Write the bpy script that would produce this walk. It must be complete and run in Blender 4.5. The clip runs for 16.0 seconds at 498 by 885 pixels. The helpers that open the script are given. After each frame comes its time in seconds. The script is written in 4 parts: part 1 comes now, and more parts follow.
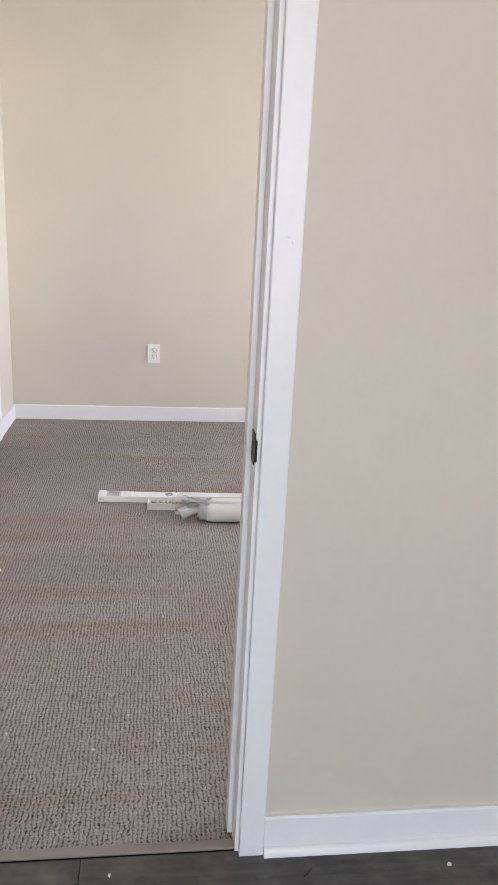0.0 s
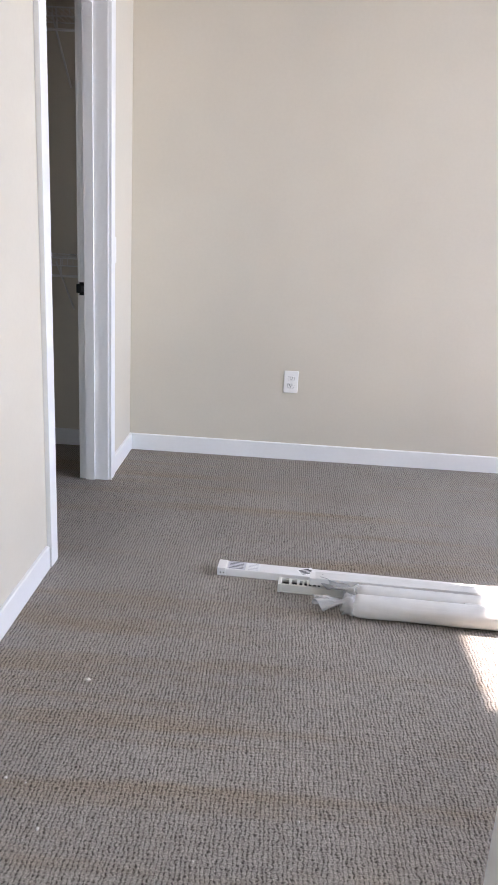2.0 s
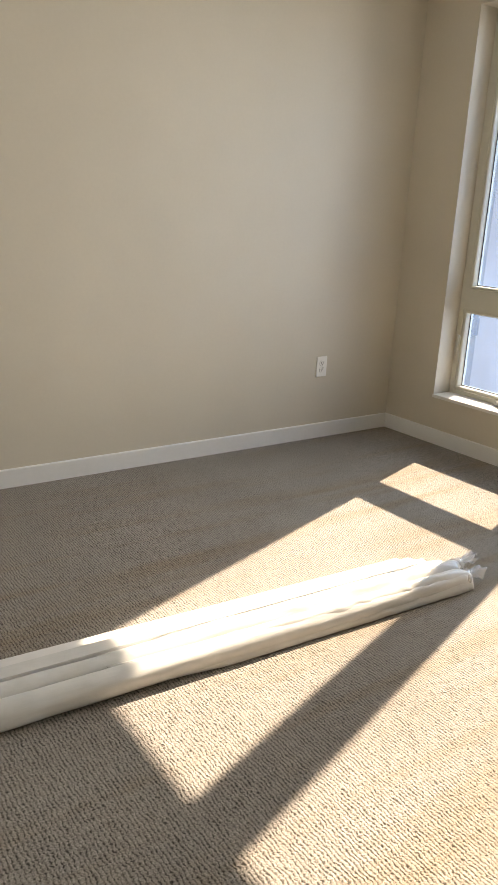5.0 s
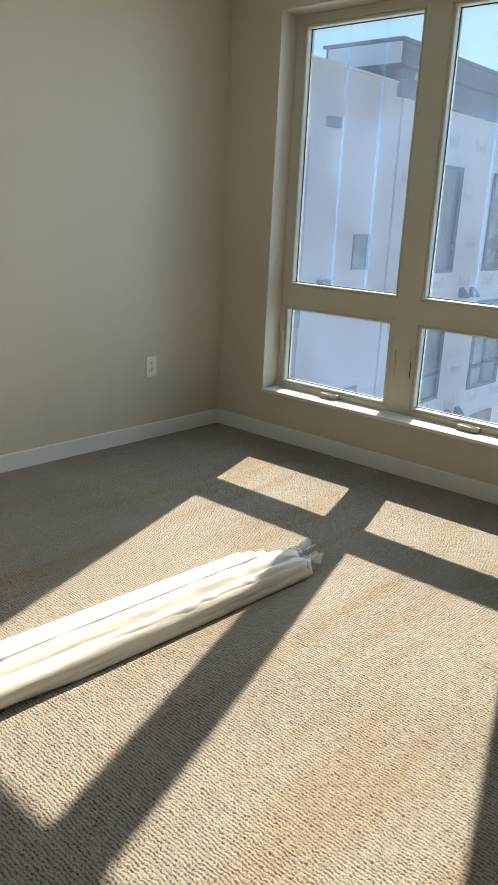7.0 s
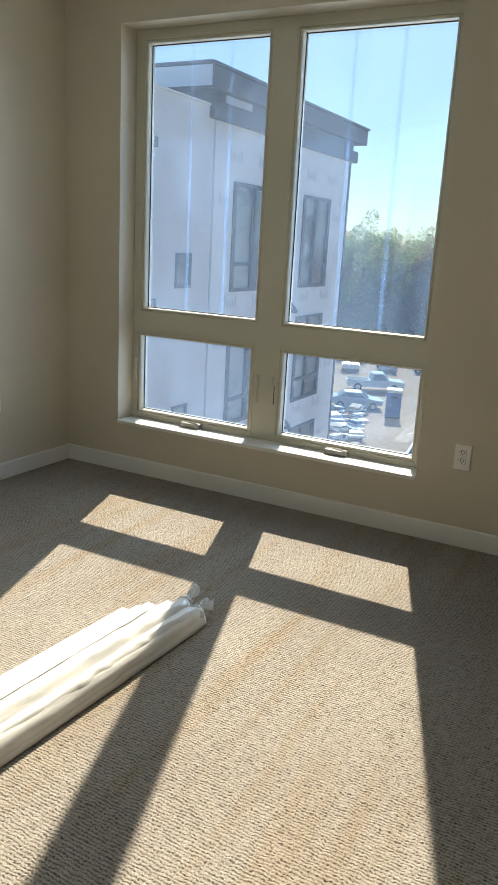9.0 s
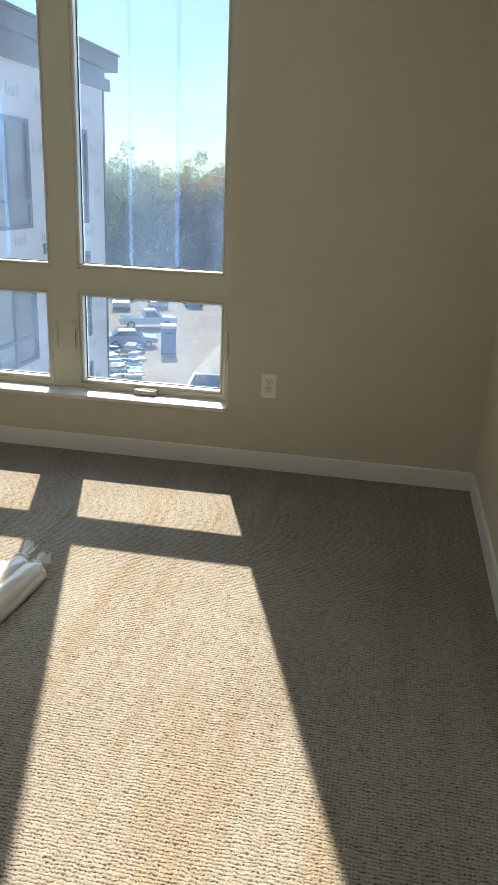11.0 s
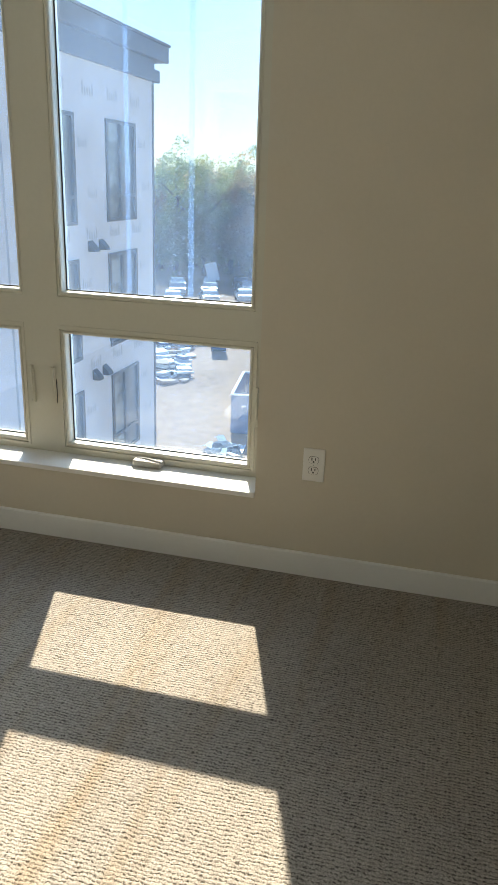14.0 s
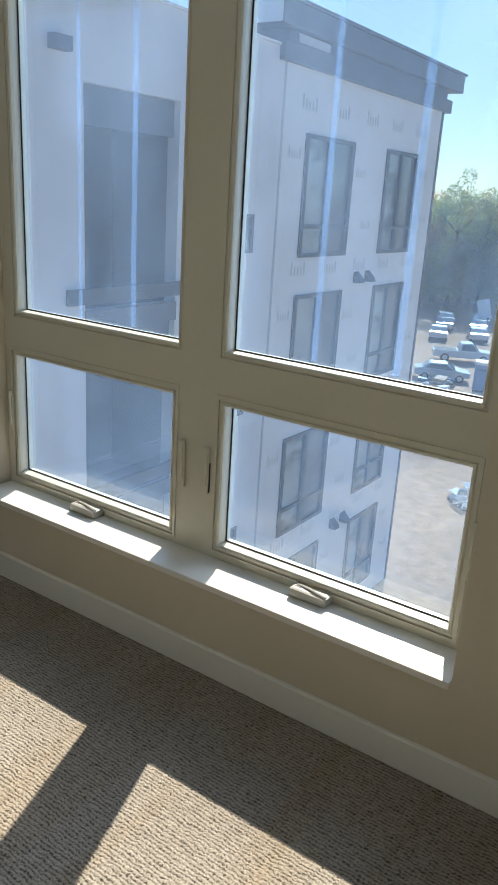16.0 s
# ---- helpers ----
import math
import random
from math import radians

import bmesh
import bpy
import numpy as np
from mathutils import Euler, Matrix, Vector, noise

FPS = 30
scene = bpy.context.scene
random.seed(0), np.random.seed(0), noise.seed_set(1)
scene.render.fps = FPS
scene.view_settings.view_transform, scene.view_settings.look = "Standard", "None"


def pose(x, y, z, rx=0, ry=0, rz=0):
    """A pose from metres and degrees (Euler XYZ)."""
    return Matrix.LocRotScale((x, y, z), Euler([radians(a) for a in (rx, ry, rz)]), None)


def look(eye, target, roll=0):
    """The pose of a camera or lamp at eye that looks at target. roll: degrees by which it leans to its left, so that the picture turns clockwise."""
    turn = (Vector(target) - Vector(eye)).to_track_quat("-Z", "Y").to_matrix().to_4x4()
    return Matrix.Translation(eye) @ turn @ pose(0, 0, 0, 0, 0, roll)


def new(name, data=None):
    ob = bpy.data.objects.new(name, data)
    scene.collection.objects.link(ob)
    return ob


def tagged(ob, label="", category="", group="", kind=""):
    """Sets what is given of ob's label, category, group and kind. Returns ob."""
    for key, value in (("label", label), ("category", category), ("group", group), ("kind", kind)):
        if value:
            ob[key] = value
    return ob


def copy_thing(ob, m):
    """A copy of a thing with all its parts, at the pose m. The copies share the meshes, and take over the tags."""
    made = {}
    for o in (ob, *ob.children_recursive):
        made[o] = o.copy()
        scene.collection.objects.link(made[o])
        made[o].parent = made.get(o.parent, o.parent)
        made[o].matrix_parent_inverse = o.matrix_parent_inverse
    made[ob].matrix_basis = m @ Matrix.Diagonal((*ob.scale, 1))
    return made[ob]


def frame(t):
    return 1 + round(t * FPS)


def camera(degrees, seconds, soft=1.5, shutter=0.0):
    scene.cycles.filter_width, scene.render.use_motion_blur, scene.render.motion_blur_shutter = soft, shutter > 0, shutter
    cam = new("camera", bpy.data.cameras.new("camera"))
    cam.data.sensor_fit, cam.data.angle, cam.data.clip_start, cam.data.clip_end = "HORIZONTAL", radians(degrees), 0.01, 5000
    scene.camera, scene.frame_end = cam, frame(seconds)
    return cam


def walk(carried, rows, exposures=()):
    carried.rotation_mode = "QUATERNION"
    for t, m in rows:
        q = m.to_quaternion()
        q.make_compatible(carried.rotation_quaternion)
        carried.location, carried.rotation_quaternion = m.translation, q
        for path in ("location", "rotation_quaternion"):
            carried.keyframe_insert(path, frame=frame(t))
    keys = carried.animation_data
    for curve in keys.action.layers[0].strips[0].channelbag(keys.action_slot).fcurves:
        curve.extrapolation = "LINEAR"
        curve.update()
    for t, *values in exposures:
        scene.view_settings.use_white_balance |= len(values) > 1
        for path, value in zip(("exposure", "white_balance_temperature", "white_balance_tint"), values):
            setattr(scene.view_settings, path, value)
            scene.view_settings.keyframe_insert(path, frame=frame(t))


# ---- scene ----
cam = camera(36.3, 16.0)
PATH = [
    (0, (-3.324, -4.751, 1.271), (-3.074, -2.849, 0.706), 2.9),
    (0.5, (-3.358, -4.573, 1.285), (-3.205, -2.66, 0.72), 3.3),
    (1, (-3.353, -4.378, 1.287), (-3.333, -2.459, 0.724), 3.2),
    (1.5, (-3.322, -4.185, 1.293), (-3.414, -2.268, 0.731), 3.0),
    (2, (-3.386, -3.993, 1.289), (-3.457, -2.081, 0.709), 3.2),
    (2.5, (-3.47, -3.822, 1.303), (-3.427, -1.913, 0.708), 3.0),
    (3, (-3.486, -3.654, 1.277), (-3.327, -1.751, 0.681), 2.4),
    (3.5, (-3.476, -3.473, 1.281), (-3.161, -1.585, 0.702), 1.9),
    (4, (-3.477, -3.37, 1.274), (-2.84, -1.564, 0.696), 2.3),
    (4.5, (-3.497, -3.363, 1.303), (-2.599, -1.676, 0.715), 2.9),
    (5, (-3.488, -3.358, 1.3), (-2.372, -1.806, 0.714), 2.9),
    (7.5, (-3.489, -3.343, 1.33), (-2.006, -2.125, 0.764), 2.9),
    (8, (-3.48, -3.272, 1.342), (-1.941, -2.118, 0.794), 3.0),
    (8.5, (-3.43, -3.148, 1.339), (-1.818, -2.081, 0.825), 3.2),
    (9, (-3.444, -3.049, 1.334), (-1.732, -2.151, 0.824), 3.1),
    (9.5, (-3.537, -2.965, 1.347), (-1.737, -2.292, 0.794), 2.9),
    (10, (-3.605, -2.92, 1.348), (-1.755, -2.431, 0.765), 3.1),
    (12.5, (-3.175, -2.907, 1.336), (-1.309, -2.61, 0.681), 2.1),
    (13, (-2.975, -2.781, 1.368), (-1.114, -2.469, 0.703), 1.6),
    (13.5, (-2.744, -2.742, 1.359), (-0.895, -2.376, 0.691), 1.4),
    (14, (-2.45, -2.745, 1.363), (-0.62, -2.278, 0.706), 2.0),
    (14.5, (-2.222, -2.691, 1.353), (-0.416, -2.12, 0.71), 2.9),
    (15, (-2.024, -2.623, 1.378), (-0.251, -1.941, 0.753), 3.4),
    (15.5, (-1.818, -2.598, 1.361), (-0.118, -1.739, 0.752), 3.4),
    (16, (-1.567, -2.587, 1.36), (0.011, -1.523, 0.744), 3.5),
]
walk(cam, [(t, look(e, g, r)) for t, e, g, r in PATH],
     exposures=[(0.0, 2.62, 6850, 24), (1.5, 2.58, 6550, 24), (2.5, 2.5, 6300, 23), (3.5, 2.42, 6200, 22), (4.5, 2.1, 6200, 20), (5.0, 1.66, 8100, 16), (7.5, 1.06, 7450, 6), (10.0, 1.04, 7400, 7), (12.5, 1.5, 7500, 7), (14.0, 1.4, 7400, 7), (15.0, 1.25, 7500, 8), (16.0, 0.95, 7200, 7)])

# ---- light ----
SUN_DIR = Vector((1.267, 0.4350, 1.0)).normalized()
world = bpy.data.worlds.new("sky")
scene.world = world
world.use_nodes = True
wn = world.node_tree.nodes
sky = wn.new("ShaderNodeTexSky")
sky.sky_type, sky.sun_disc = "NISHITA", False
sky.sun_elevation, sky.sun_rotation = math.asin(SUN_DIR.z), math.atan2(SUN_DIR.x, SUN_DIR.y)
sky.air_density, sky.dust_density, sky.ozone_density = 1.0, 0.6, 1.2
wn["Background"].inputs["Strength"].default_value = 0.070
world.node_tree.links.new(sky.outputs["Color"], wn["Background"].inputs["Color"])

sun = new("sun", bpy.data.lights.new("sun", "SUN"))
sun.data.energy, sun.data.angle, sun.data.color = 5.2, radians(0.6), (1.0, 0.93, 0.82)
sun.matrix_world = look(SUN_DIR * 50, (0, 0, 0))


def window_light(name, m, w, h, watts, color):
    lamp = new(name, bpy.data.lights.new(name, "AREA"))
    lamp.data.shape, lamp.data.size, lamp.data.size_y = "RECTANGLE", w, h
    lamp.data.energy, lamp.data.color = watts, color
    lamp.matrix_world = m
    return lamp


# daylight of the hall's own window behind the walker, and of the bedroom window
window_light("hall_daylight", look((-3.0, -8.35, 1.5), (-3.0, 0, 1.3)), 2.6, 2.0, 19.5, (0.70, 0.89, 1.0))
window_light("bedroom_daylight", look((0.23, -1.245, 1.33), (-3, -1.245, 1.15)), 1.7, 2.0, 14, (0.79, 0.905, 1.0)).data.spread = radians(108)


# ---- materials ----
class Nodes:
    """A Principled material with a small vocabulary of nodes."""

    def __init__(self, name, rough=0.6, metal=0.0, spec=0.5):
        self.m = bpy.data.materials.new(name)
        self.m.use_nodes = True
        self.t = self.m.node_tree
        self.b = self.t.nodes["Principled BSDF"]
        self.b.inputs["Roughness"].default_value = rough
        self.b.inputs["Metallic"].default_value = metal
        self.b.inputs["Specular IOR Level"].default_value = spec
        self.co = self.t.nodes.new("ShaderNodeTexCoord").outputs["Object"]

    def n(self, kind, **kw):
        node = self.t.nodes.new(kind)
        for k, v in kw.items():
            node.inputs[k.replace("_", " ")].default_value = v
        return node

    def link(self, a, b):
        self.t.links.new(a, b)

    def scaled(self, s, rot=(0, 0, 0)):
        mp = self.t.nodes.new("ShaderNodeMapping")
        mp.inputs["Scale"].default_value = s
        mp.inputs["Rotation"].default_value = rot
        self.link(self.co, mp.inputs["Vector"])
        return mp.outputs["Vector"]

    def noise(self, scale, detail=4.0, rough=0.55, at=None):
        no = self.n("ShaderNodeTexNoise", Scale=scale, Detail=detail, Roughness=rough)
        self.link(at if at is not None else self.co, no.inputs["Vector"])
        return no.outputs["Fac"]

    def ramp(self, fac, stops):
        r = self.t.nodes.new("ShaderNodeValToRGB")
        while len(r.color_ramp.elements) < len(stops):
            r.color_ramp.elements.new(0.5)
        for e, (p, c) in zip(r.color_ramp.elements, stops):
            e.position, e.color = p, (*c, 1.0)
        self.link(fac, r.inputs["Fac"])
        return r.outputs["Color"]

    def mix(self, a, b, fac, how="MIX"):
        mx = self.t.nodes.new("ShaderNodeMix")
        mx.data_type, mx.blend_type = "RGBA", how
        for sock, v in ((mx.inputs[0], fac), (mx.inputs[6], a), (mx.inputs[7], b)):
            if isinstance(v, bpy.types.NodeSocket):
                self.link(v, sock)
            elif isinstance(v, (int, float)):
                sock.default_value = v
            else:
                sock.default_value = (*v, 1.0)
        return mx.outputs[2]

    def color(self, c):
        self.link(c, self.b.inputs["Base Color"])
        return self

    def bump(self, h, strength=0.3, dist=0.002):
        bp = self.n("ShaderNodeBump", Strength=strength, Distance=dist)
        self.link(h, bp.inputs["Height"])
        self.link(bp.outputs["Normal"], self.b.inputs["Normal"])
        return self


def near(c, d):
    return tuple(max(0.0, min(1.0, v * d)) for v in c)


def painted(name, c, rough=0.55, big=0.04, grain=900.0, strength=0.12):
    m = Nodes(name, rough)
    base = m.ramp(m.noise(1.3, 3), [(0.3, near(c, 1 - big)), (0.7, near(c, 1 + big))])
    fine = m.ramp(m.noise(60, 3), [(0.35, (0.982, 0.982, 0.982)), (0.65, (1, 1, 1))])
    m.color(m.mix(base, fine, 1.0, "MULTIPLY"))
    m.bump(m.noise(grain, 2), strength, 0.0008)
    return m.m


def plain(name, c, rough=0.5, metal=0.0, vary=0.06, scale=25.0):
    m = Nodes(name, rough, metal)
    m.color(m.ramp(m.noise(scale, 4), [(0.3, near(c, 1 - vary)), (0.7, near(c, 1 + vary))]))
    m.bump(m.noise(scale * 12, 3), 0.08, 0.001)
    return m.m


def carpet_material():
    """Looped carpet: ribs 11 mm apart along the room, each a row of uneven loops."""
    m = Nodes("loop_carpet", 0.95, 0.0, 0.1)

    def math_(op, a, b=None, c=None):
        nd = m.t.nodes.new("ShaderNodeMath")
        nd.operation = op
        for sock, v in zip(nd.inputs, (a, b, c)):
            if isinstance(v, bpy.types.NodeSocket):
                m.link(v, sock)
            elif v is not None:
                sock.default_value = v
        return nd.outputs[0]
    sep = m.t.nodes.new("ShaderNodeSeparateXYZ")
    m.link(m.co, sep.inputs[0])
    wob = math_("ADD", m.noise(9.0, 2), math_("MULTIPLY", m.noise(34.0, 2), 1.9))
    wob2 = m.noise(120.0, 2)
    u = math_("ADD", math_("MULTIPLY", sep.outputs["X"], 1 / 0.0104), math_("ADD", math_("MULTIPLY", wob, 0.8), math_("MULTIPLY", wob2, 1.15)))
    v = math_("ADD", math_("MULTIPLY", sep.outputs["Y"], 1 / 0.0108), math_("ADD", math_("MULTIPLY", m.noise(11.0, 2), 0.8), math_("MULTIPLY", m.noise(95.0, 2), 1.7)))
    # a sunk stitch between ribs: dashes along the room on a loose grid, no two alike
    cell = m.t.nodes.new("ShaderNodeCombineXYZ")
    m.link(math_("ROUND", u), cell.inputs[0])
    m.link(math_("FLOOR", v), cell.inputs[1])
    wn2 = m.t.nodes.new("ShaderNodeTexWhiteNoise")
    wn2.noise_dimensions = "2D"
    m.link(cell.outputs[0], wn2.inputs["Vector"])
    across = math_("ABSOLUTE", math_("SINE", math_("MULTIPLY", u, math.pi)))
    along = math_("ABSOLUTE", math_("SINE", math_("MULTIPLY", v, math.pi)))
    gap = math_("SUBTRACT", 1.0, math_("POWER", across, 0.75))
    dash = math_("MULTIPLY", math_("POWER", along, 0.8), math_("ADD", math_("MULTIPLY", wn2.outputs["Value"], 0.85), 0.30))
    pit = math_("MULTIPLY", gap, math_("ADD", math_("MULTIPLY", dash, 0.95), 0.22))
    rung = math_("MULTIPLY", math_("POWER", math_("SUBTRACT", 1.0, along), 2.0), 0.25)
    loop = math_("ADD", math_("SUBTRACT", 1.0, pit), rung)
    tuft = m.noise(260.0, 3)
    yarn = m.ramp(m.noise(55.0, 3), [(0.3, (0.320, 0.295, 0.269)), (0.7, (0.420, 0.390, 0.356))])
    # shade down between the loops, painted as darker yarn with pit depth
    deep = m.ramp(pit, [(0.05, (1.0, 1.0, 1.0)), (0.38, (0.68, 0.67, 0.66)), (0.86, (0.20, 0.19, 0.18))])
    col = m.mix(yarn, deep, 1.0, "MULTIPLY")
    traffic = m.ramp(m.noise(1.7, 4), [(0.3, (0.90, 0.89, 0.88)), (0.7, (1.07, 1.07, 1.06))])
    col = m.mix(col, traffic, 1.0, "MULTIPLY")
    # worn tracks across the room, browner
    dirt = m.ramp(m.noise(1.0, 3, 0.5, m.scaled((0.6, 8.0, 1))), [(0.50, (1, 1, 1)), (0.68, (0.93, 0.85, 0.75))])
    col = m.mix(col, dirt, 1.0, "MULTIPLY")
    fuzz = m.ramp(tuft, [(0.28, (0.62, 0.62, 0.62)), (0.72, (1.30, 1.30, 1.30))])
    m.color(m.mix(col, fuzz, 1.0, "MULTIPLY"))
    m.bump(math_("ADD", loop, math_("MULTIPLY", tuft, 0.6)), 0.55, 0.0042)
    return m.m


def vinyl_material():
    m = Nodes("grey_vinyl_plank", 0.42)
    info = m.t.nodes.new("ShaderNodeObjectInfo")
    at = m.scaled((3, 45, 3))
    grain = m.ramp(m.noise(1.0, 6, 0.6, at), [(0.25, (0.030, 0.028, 0.028)), (0.55, (0.060, 0.055, 0.053)), (0.8, (0.100, 0.092, 0.086))])
    tone = m.ramp(info.outputs["Random"], [(0.0, (0.75, 0.75, 0.75)), (1.0, (1.25, 1.22, 1.2))])
    wood = m.mix(grain, tone, 1.0, "MULTIPLY")
    geo = m.t.nodes.new("ShaderNodeNewGeometry").outputs["Position"]
    dust_haze = m.ramp(m.noise(9, 6, 0.65, geo), [(0.48, (0, 0, 0)), (0.75, (0.55, 0.55, 0.55))])
    wood = m.mix(wood, (0.21, 0.185, 0.165), dust_haze)
    m.color(wood)
    m.link(m.ramp(m.noise(14, 5, 0.6, geo), [(0.3, (0.35, 0.35, 0.35)), (0.7, (0.75, 0.75, 0.75))]), m.b.inputs["Roughness"])
    m.bump(m.noise(1.0, 5, 0.6, at), 0.15, 0.001)
    return m.m


def glass_material(name, tint, haze):
    m = bpy.data.materials.new(name)
    m.use_nodes = True
    t = m.node_tree
    t.nodes.remove(t.nodes["Principled BSDF"])
    clear = t.nodes.new("ShaderNodeBsdfTransparent")
    clear.inputs["Color"].default_value = (*tint, 1)
    shine = t.nodes.new("ShaderNodeBsdfGlossy")
    shine.inputs["Roughness"].default_value = 0.02
    # translucent blue layer on the pane imitates haze over the view outside
    dust_haze = t.nodes.new("ShaderNodeBsdfTranslucent")
    dust_haze.inputs["Color"].default_value = (0.44, 0.64, 1.0, 1)
    # reflection rises towards grazing angles
    facing = t.nodes.new("ShaderNodeLayerWeight")
    facing.inputs["Blend"].default_value = 0.5
    rise = t.nodes.new("ShaderNodeMath")
    rise.operation = "POWER"
    rise.inputs[1].default_value = 5.0
    t.links.new(facing.outputs["Facing"], rise.inputs[0])
    fres = t.nodes.new("ShaderNodeMath")
    fres.operation = "MULTIPLY_ADD"
    fres.inputs[1].default_value, fres.inputs[2].default_value = 0.85, 0.10
    t.links.new(rise.outputs[0], fres.inputs[0])
    a, b = t.nodes.new("ShaderNodeMixShader"), t.nodes.new("ShaderNodeMixShader")
    # faint uneven streaks in this haze layer
    co = t.nodes.new("ShaderNodeTexCoord")
    mp = t.nodes.new("ShaderNodeMapping")
    mp.inputs["Scale"].default_value = (1, 3, 1.5)
    no = t.nodes.new("ShaderNodeTexNoise")
    no.inputs["Scale"].default_value = 1.2
    no.inputs["Detail"].default_value = 5
    t.links.new(co.outputs["Object"], mp.inputs["Vector"])
    t.links.new(mp.outputs["Vector"], no.inputs["Vector"])
    rg = t.nodes.new("ShaderNodeMapRange")
    rg.inputs["From Min"].default_value, rg.inputs["From Max"].default_value = 0.3, 0.75
    rg.inputs["To Min"].default_value, rg.inputs["To Max"].default_value = haze * 0.5, haze * 1.6
    t.links.new(no.outputs["Fac"], rg.inputs["Value"])
    t.links.new(rg.outputs["Result"], a.inputs["Fac"])
    t.links.new(clear.outputs[0], a.inputs[1])
    t.links.new(dust_haze.outputs[0], a.inputs[2])
    t.links.new(fres.outputs[0], b.inputs["Fac"])
    t.links.new(a.outputs[0], b.inputs[1])
    t.links.new(shine.outputs[0], b.inputs[2])
    t.links.new(b.outputs[0], t.nodes["Material Output"].inputs["Surface"])
    return m


def plastic_wrap_material():
    m = Nodes("plastic_wrap", 0.28, 0.0, 0.5)
    m.color(m.ramp(m.noise(9, 4), [(0.3, (0.66, 0.66, 0.645)), (0.7, (0.78, 0.78, 0.765))]))
    m.b.inputs["Subsurface Weight"].default_value = 0.0
    m.bump(m.noise(1.0, 4, 0.6, m.scaled((4, 22, 22))), 0.30, 0.010)
    return m.m


def film_material():
    m = Nodes("clear_film", 0.15, 0.0, 0.6)
    m.color(m.ramp(m.noise(30, 4), [(0.3, (0.82, 0.83, 0.84)), (0.7, (0.95, 0.95, 0.95))]))
    m.b.inputs["Alpha"].default_value = 0.42
    m.bump(m.noise(60, 4), 0.6, 0.006)
    return m.m


WALL_PAINT = painted("wall_paint_greige", (0.632, 0.580, 0.484))
CEILING_PAINT = painted("ceiling_paint", (0.86, 0.86, 0.84), 0.7)
TRIM_PAINT = painted("trim_paint_white", (0.82, 0.82, 0.81), 0.35, 0.02, 300, 0.05)
CARPET = carpet_material()
PLANK = vinyl_material()
FRAME_VINYL = painted("window_frame_vinyl", (0.61, 0.595, 0.51), 0.4, 0.02, 300, 0.04)
SILL_PAINT = painted("sill_paint", (0.80, 0.79, 0.75), 0.4, 0.02, 300, 0.05)
CRANK = plain("crank_cover_grey", (0.38, 0.37, 0.34), 0.42, 0, 0.03)
GASKET = plain("gasket_black", (0.02, 0.02, 0.022), 0.6)
GLASS = glass_material("window_glass", (0.645, 0.81, 1.0), 0.034)
STREAK = glass_material("glass_streak", (0.95, 0.98, 1.0), 0.035)
PLATE = plain("outlet_plastic", (0.85, 0.84, 0.81), 0.35, 0, 0.01)
SLOT = plain("slot_dark", (0.03, 0.03, 0.03), 0.6)
BLACK_METAL = plain("black_metal", (0.012, 0.012, 0.013), 0.38, 0.6)
STEEL = plain("brushed_steel", (0.55, 0.55, 0.55), 0.35, 1.0)
WIRE = plain("white_wire", (0.72, 0.72, 0.70), 0.4, 0, 0.02)
WRAP = plastic_wrap_material()
FILM = film_material()
BOX_WHITE = plain("white_box_board", (0.82, 0.81, 0.80), 0.5, 0, 0.03)
RAIL_WHITE = plain("headrail_white", (0.74, 0.73, 0.68), 0.4, 0, 0.03)
INK = plain("ink", (0.05, 0.05, 0.06), 0.6)
STICKER = plain("sticker_grey", (0.60, 0.60, 0.64), 0.5)
STICKER_WHITE = plain("sticker_white", (0.86, 0.86, 0.86), 0.5)
STRIP = plain("transition_strip", (0.26, 0.23, 0.20), 0.5)
CRUMB = plain("plaster_crumb", (0.75, 0.72, 0.66), 0.8)


# ---- building blocks ----
def add_box(bm, lo, hi, bevel=0.0):
    """An axis-aligned box in a bmesh, with rounded edges if asked."""
    lo, hi = Vector(lo), Vector(hi)
    made = bmesh.ops.create_cube(bm, size=1.0, matrix=Matrix.LocRotScale((lo + hi) / 2, None, [max(1e-5, abs(c)) for c in hi - lo]))
    if bevel > 0:
        edges = list({e for v in made["verts"] for e in v.link_edges})
        bmesh.ops.bevel(bm, geom=edges, offset=bevel, segments=2, profile=0.6, affect="EDGES", clamp_overlap=True)
    return bm


def box(lo, hi, bevel=0.0):
    return add_box(bmesh.new(), lo, hi, bevel)


def tube(bm, a, b, r, sides=6):
    a, b = Vector(a), Vector(b)
    q = (b - a).to_track_quat("Z", "Y")
    m = Matrix.Translation((a + b) / 2) @ q.to_matrix().to_4x4()
    bmesh.ops.create_cone(bm, cap_ends=True, segments=sides, radius1=r, radius2=r, depth=(b - a).length, matrix=m)
    return bm


def mesh_of(name, bm, material, smooth=False):
    me = bpy.data.meshes.new(name)
    bm.normal_update()
    bm.to_mesh(me)
    bm.free()
    me.materials.append(material)
    if smooth:
        for p in me.polygons:
            p.use_smooth = True
    return me


def part(name, bm, material, parent=None, label="", smooth=False):
    """Links a bmesh as one mesh object, under a thing or a part."""
    ob = new(name, mesh_of(name, bm, material, smooth))
    if parent is not None:
        ob.parent = parent
    if label:
        ob["label"] = label
    return ob


def structure(name, bm, material, label="", category=""):
    return tagged(part(name, bm, material), label, category or name.split("_")[0], "", "structure")


def thing(name, at, label, category, group=""):
    ob = new(name)
    ob.empty_display_size = 0.1
    ob.matrix_basis = at if isinstance(at, Matrix) else pose(*at)
    return tagged(ob, label, category, group)


